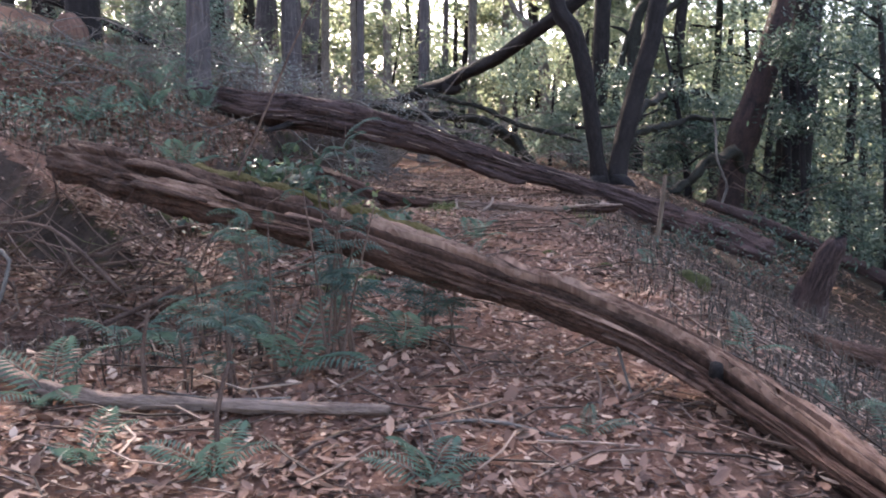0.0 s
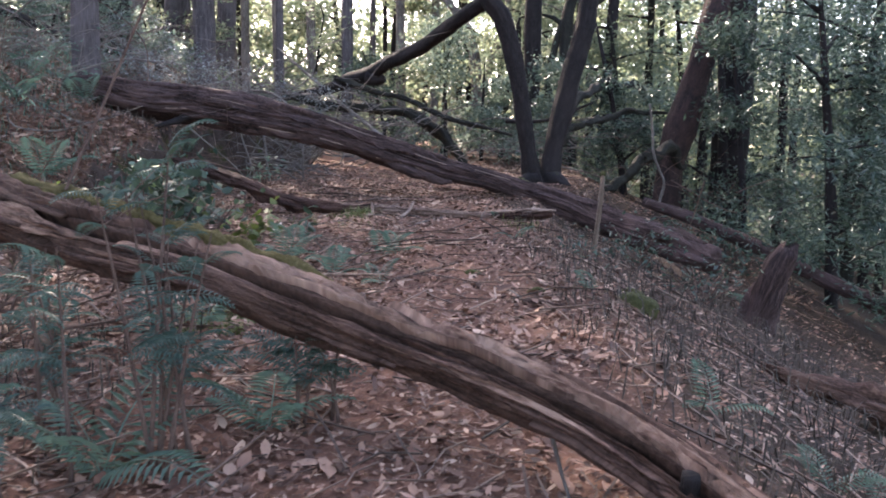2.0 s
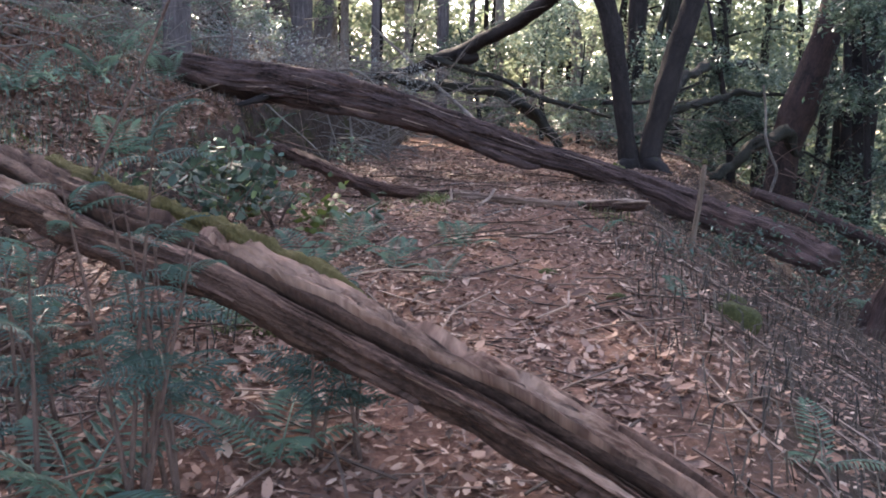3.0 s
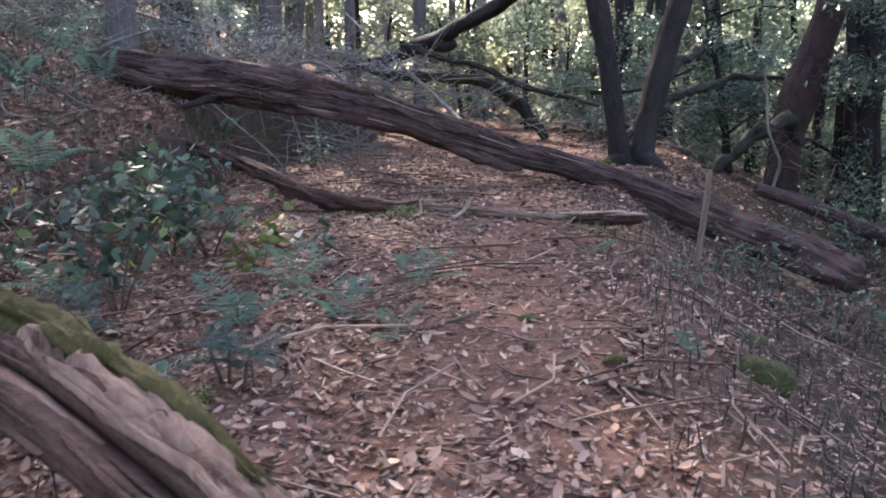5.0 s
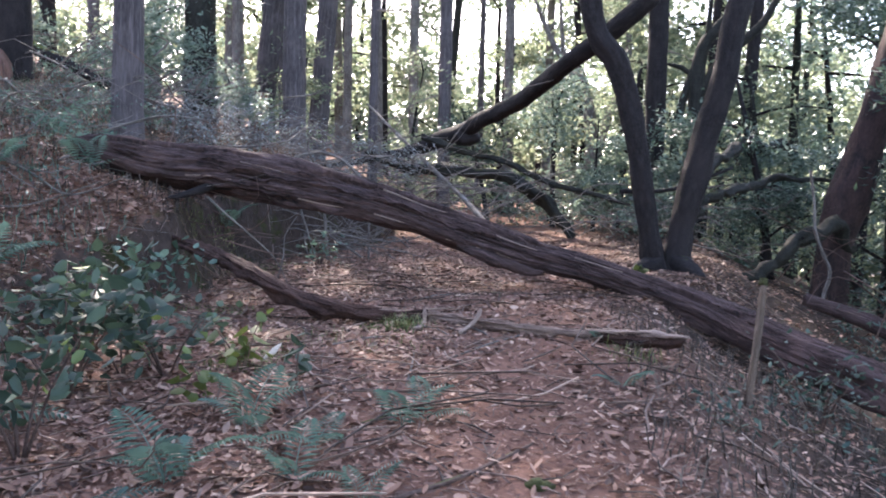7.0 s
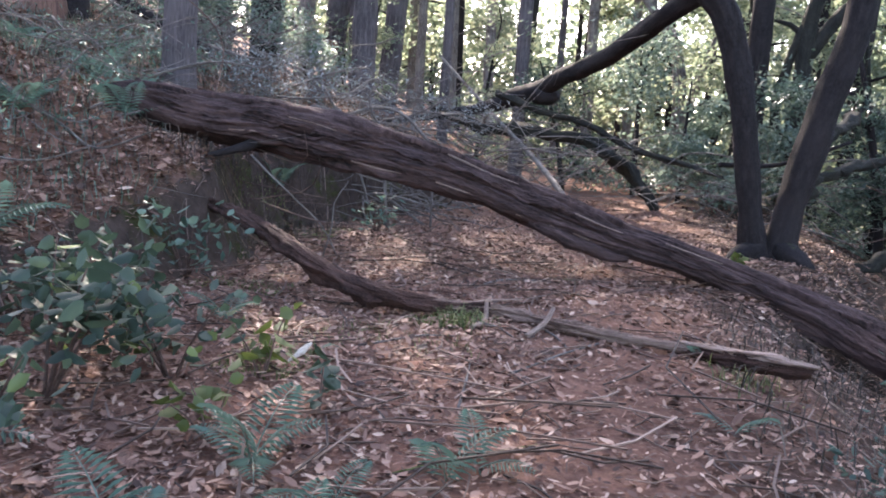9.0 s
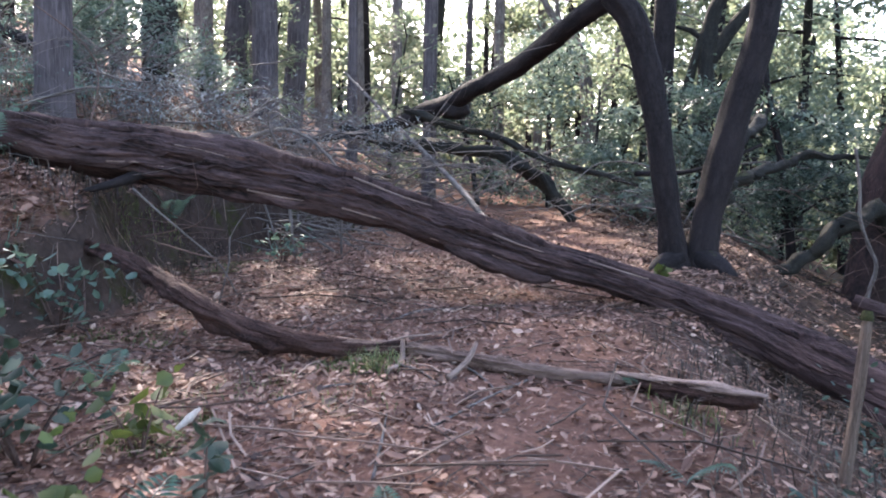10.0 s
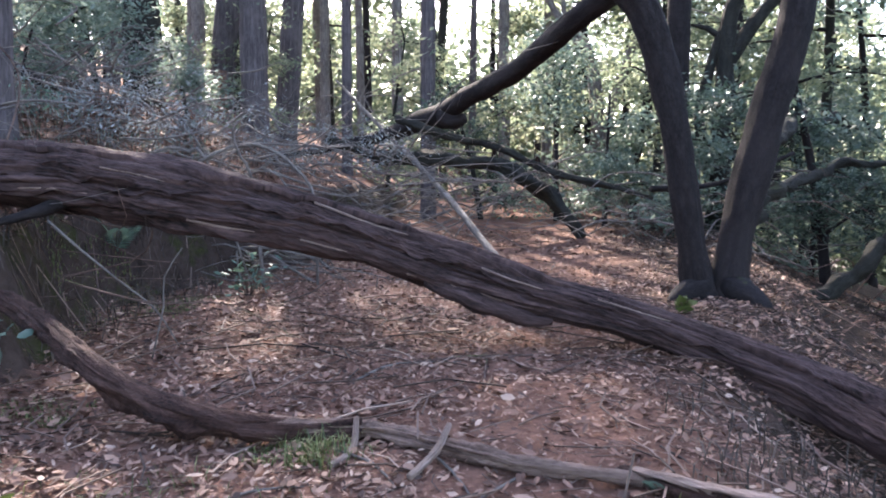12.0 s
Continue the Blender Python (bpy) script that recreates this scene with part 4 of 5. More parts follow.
fallen("rotten_log", [(3.023, 7.252, 0.084), (3.544, 7.206, -0.1), (4.2, 6.95, -0.322), (5, 6.6, -0.66)], [0.03, 0.09, 0.10, 0.08], WOOD_RED, "reddish rotten log half sunk in the lower slope", "log", sides=40, spacing=0.05, rough=0.6, ridges=0.2, ragged=0.2)
fallen("pine_cone", [(1.144, 7.347, 0.576), (1.143, 7.37, 0.588), (1.142, 7.414, 0.574)], [0.018, 0.026, 0.010], WOOD_ROT, "small dark cone lying on the trail", "cone", sides=10, spacing=0.012, rough=0.4)
stump = thing("tree_stump", (3.92, 9.8, gz(3.92, 9.8)), "broken leaning brown stump on the lower slope", "stump")
limb("body", [(3.88, 9.8, gz(3.9, 9.8) - 0.2), (3.95, 9.75, -0.08), (4.05, 9.7, 0.25), (4.14, 9.65, 0.55)], [0.18, 0.15, 0.14, 0.11], BARK_BIG, stump, sides=40, spacing=0.05, rough=0.35, ridges=0.14, ragged=0.15)
mstump = thing("root_stump", (-7.0, 15.0, gz(-7.0, 15.0)), "small orange-brown decayed stump on the upper slope", "stump")
limb("body", [(-7.0, 15.0, gz(-7, 15) - 0.2), (-7.02, 15, gz(-7, 15) + 0.15), (-7.05, 15, gz(-7, 15) + 0.42)], [0.34, 0.27, 0.12], BARK_ORANGE, mstump, sides=18, spacing=0.08, rough=0.3, ridges=0.1)
for k, (x, y, s) in enumerate(((2.182, 7.582, 0.17), (1.519, 7.242, 0.07), (1.129, 7.8, 0.06), (2.368, 8.36, 0.10))):
    tagged(limb("mossy_rock", [(x - s, y, gz(x, y) - s * 0.3), (x, y, gz(x, y) + s * 0.1), (x + s, y, gz(x, y) - s * 0.3)], [s * 0.4, s * 0.75, s * 0.4], MOSS, sides=18, spacing=s * 0.25, rough=0.4), "low moss-covered stone at the trail edge", "stone", "mossy stones")

# ---- brush, shrubs and ferns ----
def brush_pile(x0, x1, y0, y1, zlo, zhi, n, label, seed, mat=BARK_GREY, lean=0.25, thick=1.0):
    r = np.random.default_rng(seed)
    items = []
    for k in range(n):
        a = np.array((r.uniform(x0, x1), r.uniform(y0, y1), 0))
        a[2] = gz(a[0], a[1]) + r.uniform(zlo, zhi)
        az, l = r.uniform(-0.7, 0.7) + (math.pi if r.random() < 0.5 else 0), r.uniform(0.5, 1.7)
        d = np.array((math.cos(az), 0.5 * math.sin(az), r.normal(0, lean))) * l
        bow = r.normal(0, 0.16 * l, 3)
        m = a + d * 0.35 + bow
        m2 = a + d * 0.7 + bow * 0.9 + r.normal(0, 0.06 * l, 3)
        e = a + d + r.normal(0, 0.1, 3)
        e[2] = max(e[2], gz(e[0], e[1]) + 0.02)
        rad = (0.004 + 0.016 * r.random() ** 2.5) * thick
        items.append(tube([a, m, m2, e], [rad, rad * 0.85, rad * 0.6, rad * 0.3], sides=5, spacing=0.12, rough=0.1))
    V, F, U = joined(items)
    return tagged(part("brush_pile", mesh_of("brush_pile", V, F, mat, U)), label, "brush", kind="stuff")


brush_pile(-3.6, 0.6, 17.5, 20.0, 0.2, 1.0, 150, "tangle of dead grey branches heaped on the bank", 1)
brush_pile(-2.8, 0.3, 14.3, 17.5, 0.5, 1.3, 60, "thin curved dead twigs over the fallen log", 9, BARK_GREY, 0.35, 0.7)
brush_pile(-5.8, -1.2, 14.2, 17.0, 0.0, 0.5, 240, "dead grey brush lying over the bank", 2)
brush_pile(-9.5, -5.2, 16.0, 20.0, 0.05, 0.9, 130, "dead branches strewn on the upper slope", 3)
brush_pile(-6.5, -2.9, 10.0, 14.4, 0.0, 0.22, 170, "dead grey twigs lying on the upper slope", 15, BARK_GREY, 0.2, 0.8)
brush_pile(-3.0, -1.9, 11.7, 13.6, 0.0, 0.5, 30, "roots and dead twigs hanging from the bank", 12, WOOD_THIN, 0.9, 0.5)
brush_pile(1.2, 4.5, 17.0, 20.5, 0.0, 0.9, 90, "dead twigs and branches under the shrubs", 4)
brush_pile(3.6, 7.0, 12.6, 16.5, 0.0, 1.2, 60, "dead twigs hanging among the shrubs on the lower slope", 6, WOOD_THIN, 0.6, 0.5)


def leaf_mass(name, label, cat, mat, regions, length, width, seed, tilt=0.9, spread=0.3):
    """Uncountable foliage: regions of (centre, size, clumps, leaves a clump)."""
    r = np.random.default_rng(seed)
    V, F, k = [], [], 0
    for c, size, n, per in regions:
        v, f = leaves(clumps(c, size, n, per, spread, r), length, width, tilt, r=r)
        V.append(v)
        F.append(f + k)
        k += len(v)
    return tagged(part(name, mesh_of(name, np.concatenate(V), np.concatenate(F), mat, smooth=False)), label, cat, kind="stuff")


def shrub(x, y, size, n, per, length, width, mat, label, seed, stems=6, spread=0.16, name="shrub", group=""):
    r = np.random.default_rng(200 + seed)
    z = gz(x, y)
    t = thing(name, (x, y, z), label, "shrub", group)
    tips = []
    for k in range(stems):
        az, l = r.uniform(0, 2 * math.pi), r.uniform(0.4, 1.0)
        tip = np.array((x + math.cos(az) * size[0] * l, y + math.sin(az) * size[1] * l, z + size[2] * r.uniform(0.9, 1.9)))
        mid = np.array((x, y, z)) * 0.5 + tip * 0.5 + (0, 0, 0.1 * size[2])
        limb("stem", [(x, y, z - 0.05), mid, tip], [0.014 * size[2] + 0.004, 0.008 * size[2] + 0.003, 0.003], WOOD_THIN, t, sides=6, spacing=0.15)
        tips += [mid * (1 - f) + tip * f for f in np.linspace(0.1, 1, max(2, n // stems))]
    tips = np.array(tips)
    pts = (tips[:, None, :] + r.normal(size=(len(tips), per, 3)) * spread * np.array((1, 1, 0.7))).reshape(-1, 3)
    pts[:, 2] = np.maximum(pts[:, 2], ground(pts[:, 0], pts[:, 1]) + 0.03)
    V, F = leaves(pts, length, width, 0.7, r=r, oval=True)
    if len(pts) <= 36:
        for k in range(len(pts)):
            part("leaf", mesh_of("leaf", V[k * 6:k * 6 + 6], [(0, 1, 2, 3), (0, 3, 4, 5)], mat), t)
    else:
        part("leaves", mesh_of("leaves", V, F, mat), t)
    return t

# broad-leaved bushes beside the trail
shrub(-1.36, 8.49, (0.55, 0.45, 0.38), 52, 6, 0.10, 0.055, BROAD, "dark green broad-leaved bush at the trail edge", 1, 9, 0.11)
shrub(-1.75, 9.3, (0.5, 0.4, 0.32), 40, 6, 0.095, 0.052, BROAD, "dark green broad-leaved bush under the bank", 2, 9, 0.11)
shrub(-2.1, 8.35, (0.4, 0.35, 0.22), 20, 5, 0.095, 0.052, BROAD, "dark green broad-leaved bush on the slope", 3, 8, 0.11)
shrub(-1.038, 8.958, (0.35, 0.3, 0.26), 20, 5, 0.085, 0.05, BROAD, "low broad-leaved bush at the trail edge", 16, 6, 0.09)
shrub(-2.094, 10.763, (0.35, 0.3, 0.26), 22, 5, 0.09, 0.045, FERN, "low green plant on the bank", 17, 6, 0.09)
shrub(-1.008, 7.684, (0.4, 0.35, 0.32), 26, 5, 0.09, 0.052, BROAD, "low broad-leaved bush at the trail edge", 18, 7, 0.10)
shrub(-0.651, 9.139, (0.18, 0.15, 0.16), 8, 3, 0.10, 0.07, LIME, "small seedling with yellow-green leaves", 4, 3, 0.05)
shrub(-0.198, 8.753, (0.08, 0.08, 0.16), 3, 3, 0.12, 0.07, BROAD, "small seedling with drooping green leaves", 5, 2, 0.04)
shrub(2.05, 13.45, (0.06, 0.06, 0.07), 2, 2, 0.13, 0.09, LIME, "single bright yellow-green seedling behind the log", 7, 2, 0.02)
shrub(-0.48, 8.36, (0.18, 0.15, 0.13), 9, 2, 0.09, 0.065, LIME, "small plant with a few yellow-green leaves by the trail", 31, 4, 0.05)
shrub(-1.30, 8.94, (0.22, 0.18, 0.2), 9, 2, 0.10, 0.07, LIME, "small plant with a few yellow-green leaves by the trail", 32, 4, 0.06)
shrub(-0.75, 9.20, (0.12, 0.1, 0.08), 6, 2, 0.07, 0.05, LIME, "small plant with a few yellow-green leaves by the trail", 33, 3, 0.04)
shrub(2.787, 9.845, (0.4, 0.35, 0.22), 14, 8, 0.06, 0.02, LAUREL, "sparse low green plant on the slope", 12, 8, 0.1)
shrub(3.24, 9.32, (0.45, 0.4, 0.2), 14, 7, 0.06, 0.02, LAUREL, "sparse low green plant on the slope", 20, 8, 0.1)
shrub(3.594, 10.197, (0.5, 0.4, 0.2), 14, 7, 0.06, 0.02, LAUREL, "sparse low green plant on the slope", 21, 8, 0.1)
shrub(2.27, 9.041, (0.35, 0.3, 0.16), 9, 6, 0.06, 0.02, LAUREL, "sparse low green plant on the slope", 22, 6, 0.08)
shrub(3.026, 10.742, (0.5, 0.4, 0.25), 28, 8, 0.06, 0.025, LAUREL, "low dark green plant under the fallen log", 13, 8, 0.1)
shrub(-1.7, 13.9, (0.22, 0.2, 0.18), 12, 6, 0.08, 0.03, FERN, "green shrub under the fallen log", 14, 7, 0.1)


def frond_mesh(n=15, length=1.0, width=0.26, mat=FERN):
    """One fern frond along +y that arches over."""
    V, F = [], []
    def at(s):
        return np.array((0.0, s * length * (1 - 0.12 * s), length * (0.55 * s - 0.62 * s * s)))
    rows = n + 3
    for q in range(rows):
        s, w = q / (rows - 1), 0.008 * (1 - 0.7 * q / (rows - 1))
        V += [at(s) + (w, 0, 0), at(s) - (w, 0, 0), at(s) - (0, 0, w)]
    for q in range(rows - 1):
        i = q * 3
        F += [(i, i + 1, i + 4, i + 3), (i + 1, i + 2, i + 5, i + 4), (i + 2, i, i + 3, i + 5)]
    for k in range(n * 2):
        q = k // 2 + 1
        s, side = q / (rows - 1), 1 if k % 2 else -1
        l = width * math.sin(math.pi * min(1, 0.15 + 0.85 * s)) ** 0.8 * (1.05 - 0.4 * s)
        b = at(s)
        tip = b + np.array((side * l, l * 0.38, -l * 0.22))
        w = length / n * 0.42
        m = (b + tip) / 2 + (0, 0, 0.02 * length)
        i, root = len(V), q * 3 + (0 if side > 0 else 1)
        V += [m + (0, w * 0.6, 0), tip, m - (0, w * 0.6, 0)]
        F += [(root, i, i + 1), (root, i + 1, i + 2)]
    return mesh_of("frond", np.array(V), F, mat, smooth=False)


FROND = frond_mesh()


SPRAY = frond_mesh(13, 1.0, 0.2, EVERGREEN)


def sprout(x, y, height, reach, stems, seed, label):
    """A young evergreen sprout: thin upright stems with flat feathery sprays."""
    r = np.random.default_rng(350 + seed)
    z = gz(x, y)
    t = thing("evergreen_sprout", (x, y, z), label, "shrub", "feathery sprouts by the rotten log")
    for k in range(stems):
        az = r.uniform(0, 2 * math.pi)
        foot = np.array((x + r.normal(0, reach * 0.35), y + r.normal(0, reach * 0.2), 0))
        foot[2] = gz(foot[0], foot[1]) - 0.03
        h = height * r.uniform(0.6, 1.1)
        tip = foot + np.array((math.cos(az) * reach * 0.5, math.sin(az) * reach * 0.3, h))
        mid = (foot + tip) / 2 + np.array((0, 0, 0.05))
        limb("stem", [foot, mid, tip], [0.009, 0.006, 0.002], WOOD_THIN, t, sides=6, spacing=0.1, rough=0.1)
        for q in range(int(r.integers(5, 10))):
            f = r.uniform(0.2, 1.0) ** 0.7
            c = foot * (1 - f) + tip * f + np.array((0, 0, 0.05 * (1 - f)))
            s = r.uniform(0.16, 0.36) * (1.15 - 0.4 * f)
            ob = new("spray", SPRAY)
            ob.parent = t
            ob.matrix_parent_inverse = t.matrix_basis.inverted()
            ob.matrix_basis = Matrix.LocRotScale(Vector(c), Euler((r.uniform(-0.3, 0.5), r.uniform(-0.5, 0.5), r.uniform(0, 2 * math.pi))), (s, s, s))
    return t


sprout(-0.03, 4.9, 1.1, 0.36, 9, 1, "feathery dark green evergreen sprout in front of the rotten log")
sprout(0.44, 5.25, 0.40, 0.20, 5, 2, "low feathery green evergreen sprout in front of the rotten log")
sprout(-0.5, 5.15, 0.75, 0.32, 6, 3, "feathery dark green evergreen sprout in front of the rotten log")
sprout(-0.41, 4.56, 0.5, 0.28, 4, 6, "feathery dark green evergreen sprout in the leaf litter")
sprout(-0.077, 6.85, 0.26, 0.24, 4, 4, "feathery green evergreen sprout behind the rotten log")
sprout(-1.067, 7.193, 0.32, 0.3, 4, 5, "feathery green evergreen sprout behind the rotten log")


def fern(x, y, size, n, seed, label="green fern growing out of the leaf litter", start=0.0, sweep=2 * math.pi):
    r = np.random.default_rng(300 + seed)
    t = thing("fern", (x, y, gz(x, y)), label, "fern", "ferns on the forest floor")
    for k in range(n):
        f = new("frond", FROND)
        s = size * r.uniform(0.75, 1.2)
        f.parent = t
        f.matrix_basis = Matrix.LocRotScale((0, 0, 0), Euler((r.uniform(0.15, 0.85), r.uniform(-0.2, 0.2), start + sweep * (k + r.uniform(-0.25, 0.25)) / n)), (s, s, s))
    return t


FERNS = [(0.473, 8.343, 0.30, 2, -0.5), (-0.302, 7.566, 0.34, 5, 0), (-0.238, 8.225, 0.34, 5, 0), (0.154, 8.046, 0.26, 3, 0), (0.508, 7.474, 0.22, 3, -1), (0.189, 7.653, 0.28, 4, 0), (1.903, 7.35, 0.2, 2, 0), (0.556, 8.472, 0.26, 3, 0),
         (1.568, 9.215, 0.24, 2, -2.5), (-1.168, 5.249, 0.42, 4, 0.6), (2.09, 5.682, 0.26, 3, 0), (2.5, 5.45, 0.28, 3, 0), (0.54, 3.848, 0.24, 5, 0), (-0.197, 3.85, 0.26, 5, 0), (-0.599, 3.788, 0.2, 4, 0), (-1.089, 4.401, 0.30, 5, 0),
         (4.368, 10.952, 0.4, 4, 0), (0.271, 5.229, 0.34, 5, 0), (-0.195, 4.864, 0.40, 6, 0), (1.094, 4.247, 0.16, 3, 0), (2.75, 5.36, 0.24, 3, 0), (-3.263, 11.704, 0.5, 6, 0), (-3.609, 10.843, 0.45, 6, 0), (-4.526, 12.966, 0.5, 6, 0),
         (-2.704, 13.471, 0.4, 5, 0), (-0.351, 6.531, 0.35, 5, 0), (-1.491, 7.933, 0.4, 5, 0), (-2.716, 9.58, 0.45, 6, 0), (-1.327, 9.968, 0.25, 4, 0), (1.486, 10.206, 0.16, 3, 0), (-3.974, 9.997, 0.5, 6, 0), (-5.07, 12.336, 0.5, 6, 0)]
for k, (x, y, s, n, st) in enumerate(FERNS):
    fern(x, y, s * 1.25, n, k, start=st)

# dark glossy foliage on the lower slope, and the sunlit woods beyond
def bay_tree(x, y, h, r0, n, size, mat, seed, label, length=0.12, width=0.036, per=34, low=0.25):
    r = np.random.default_rng(400 + seed)
    z = gz(x, y)
    t = thing("leafy_tree", (x, y, z), label, "tree", "leafy trees round the trail")
    lx = r.uniform(-0.8, 0.8)
    top = np.array((x + lx, y, z + h))
    limb("trunk", [(x, y, z - 0.2), (x + lx * 0.3, y, z + h * 0.4), top], [r0, r0 * 0.75, r0 * 0.25], BARK_MOSS if seed % 2 else BARK_LIVE, t, sides=10, spacing=0.4, rough=0.12)
    cents = []
    for k in range(max(5, n // 10)):
        f = r.uniform(low, 1.0)
        b = np.array((x + lx * f, y, z + h * f))
        az, l = r.uniform(0, 2 * math.pi), r.uniform(0.4, 1.0)
        e = b + np.array((math.cos(az) * size * l, math.sin(az) * size * l, r.uniform(-0.5, 0.7) * size * 0.5))
        if k < 9:
            limb("limb", [b, (b + e) / 2 + (0, 0, 0.15), e], [r0 * 0.35, r0 * 0.2, 0.008], BARK_LIVE, t, sides=6, spacing=0.4)
        cents += [b * (1 - g) + e * g for g in r.uniform(0.3, 1.1, 10)]
    c = np.array(cents)
    pts = (c[:, None, :] + r.normal(size=(len(c), per, 3)) * np.array((0.30, 0.30, 0.17)) * (size / 1.6)).reshape(-1, 3)
    pts[:, 2] = np.maximum(pts[:, 2], ground(pts[:, 0], pts[:, 1]) + 0.05)
    V, F = leaves(pts, length, width, 0.8, r=r)
    part("crown", mesh_of("crown", V, F, mat, smooth=False), t, "airy crown of many leaves")


NEARBAY = [(6.6, 13.6, 4.6, 0.10, 110, 1.5), (7.6, 15.2, 5.5, 0.12, 120, 1.8), (5.9, 15.2, 3.6, 0.07, 70, 1.1), (8.5, 12.6, 5.0, 0.10, 110, 1.7), (6.4, 17.6, 5.0, 0.12, 110, 1.7), (8.6, 17.5, 6.0, 0.14, 120, 2.0), (4.6, 18.2, 3.4, 0.08, 80, 1.3), (6.9, 11.4, 3.8, 0.08, 90, 1.3), (8.2, 14.4, 7.5, 0.13, 120, 1.9), (9.8, 16.6, 8.5, 0.14, 120, 2.2), (7.0, 18.8, 8.0, 0.13, 110, 2.0)]
for k, (x, y, h, r0, n, s) in enumerate(NEARBAY):
    bay_tree(x, y, h, r0, n, s, LAUREL, k, "leafy evergreen tree with dark glossy leaves on the lower slope", 0.13, 0.038, 30, 0.12)
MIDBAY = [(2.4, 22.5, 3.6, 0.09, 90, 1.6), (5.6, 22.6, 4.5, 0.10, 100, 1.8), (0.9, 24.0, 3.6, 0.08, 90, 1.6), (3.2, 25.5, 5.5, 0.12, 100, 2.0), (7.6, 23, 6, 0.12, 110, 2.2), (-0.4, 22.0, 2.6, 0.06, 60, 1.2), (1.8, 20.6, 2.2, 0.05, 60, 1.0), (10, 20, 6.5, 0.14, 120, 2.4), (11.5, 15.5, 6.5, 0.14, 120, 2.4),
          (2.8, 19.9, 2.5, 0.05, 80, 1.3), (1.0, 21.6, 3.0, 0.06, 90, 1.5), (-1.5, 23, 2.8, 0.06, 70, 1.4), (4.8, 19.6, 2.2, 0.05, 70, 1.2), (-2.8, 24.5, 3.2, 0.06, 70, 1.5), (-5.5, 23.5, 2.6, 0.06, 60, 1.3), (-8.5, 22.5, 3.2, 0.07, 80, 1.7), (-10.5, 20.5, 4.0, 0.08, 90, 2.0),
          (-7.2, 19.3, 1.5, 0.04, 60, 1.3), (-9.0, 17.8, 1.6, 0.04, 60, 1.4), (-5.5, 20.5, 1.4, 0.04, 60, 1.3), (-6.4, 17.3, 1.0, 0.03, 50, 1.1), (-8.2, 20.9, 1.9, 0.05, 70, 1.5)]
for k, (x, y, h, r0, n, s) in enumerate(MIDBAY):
    # Trees past y 22.3 take the leaf colour with sunlight in it.
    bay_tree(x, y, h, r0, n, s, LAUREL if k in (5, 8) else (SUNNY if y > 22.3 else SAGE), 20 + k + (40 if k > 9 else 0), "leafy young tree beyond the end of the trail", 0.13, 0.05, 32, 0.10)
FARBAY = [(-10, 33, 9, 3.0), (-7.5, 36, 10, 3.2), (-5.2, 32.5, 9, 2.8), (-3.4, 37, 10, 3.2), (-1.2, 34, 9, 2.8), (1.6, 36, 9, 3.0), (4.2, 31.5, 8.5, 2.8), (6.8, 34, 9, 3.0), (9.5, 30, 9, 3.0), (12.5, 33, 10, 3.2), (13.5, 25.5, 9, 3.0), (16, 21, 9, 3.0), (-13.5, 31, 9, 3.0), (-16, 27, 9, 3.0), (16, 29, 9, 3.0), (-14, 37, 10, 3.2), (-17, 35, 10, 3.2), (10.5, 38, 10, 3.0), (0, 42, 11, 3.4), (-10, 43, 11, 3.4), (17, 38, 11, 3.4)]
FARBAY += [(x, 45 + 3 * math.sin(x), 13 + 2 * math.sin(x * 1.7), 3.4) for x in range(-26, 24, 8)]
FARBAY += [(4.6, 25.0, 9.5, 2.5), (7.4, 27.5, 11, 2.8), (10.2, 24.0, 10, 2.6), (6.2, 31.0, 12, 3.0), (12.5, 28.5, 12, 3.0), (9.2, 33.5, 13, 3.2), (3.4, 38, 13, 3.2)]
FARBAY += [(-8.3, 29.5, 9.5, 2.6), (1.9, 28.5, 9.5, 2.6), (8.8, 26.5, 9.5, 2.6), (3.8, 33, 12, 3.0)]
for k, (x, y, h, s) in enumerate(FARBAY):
    # Right of x 8 the dimmer SAGE replaces the leaf with painted sunlight.
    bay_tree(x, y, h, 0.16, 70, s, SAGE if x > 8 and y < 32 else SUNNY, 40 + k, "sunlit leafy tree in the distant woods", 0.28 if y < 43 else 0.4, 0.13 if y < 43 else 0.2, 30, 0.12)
# Trees added out of view; their crowns block skylight from left and behind.
UNSEEN_TREES = [(-11, 4, 8), (-12, 10, 9), (-6, -5, 8), (-6.8, 3.2, 8), (-7.8, 0.5, 9), (-5.6, 0.0, 7)]
for k, (x, y, h) in enumerate(UNSEEN_TREES):
    bay_tree(x, y, h, 0.2, 60, 2.6, LAUREL, 90 + k, "unseen leafy evergreen tree added to block skylight", 0.34, 0.17, 24, 0.4)

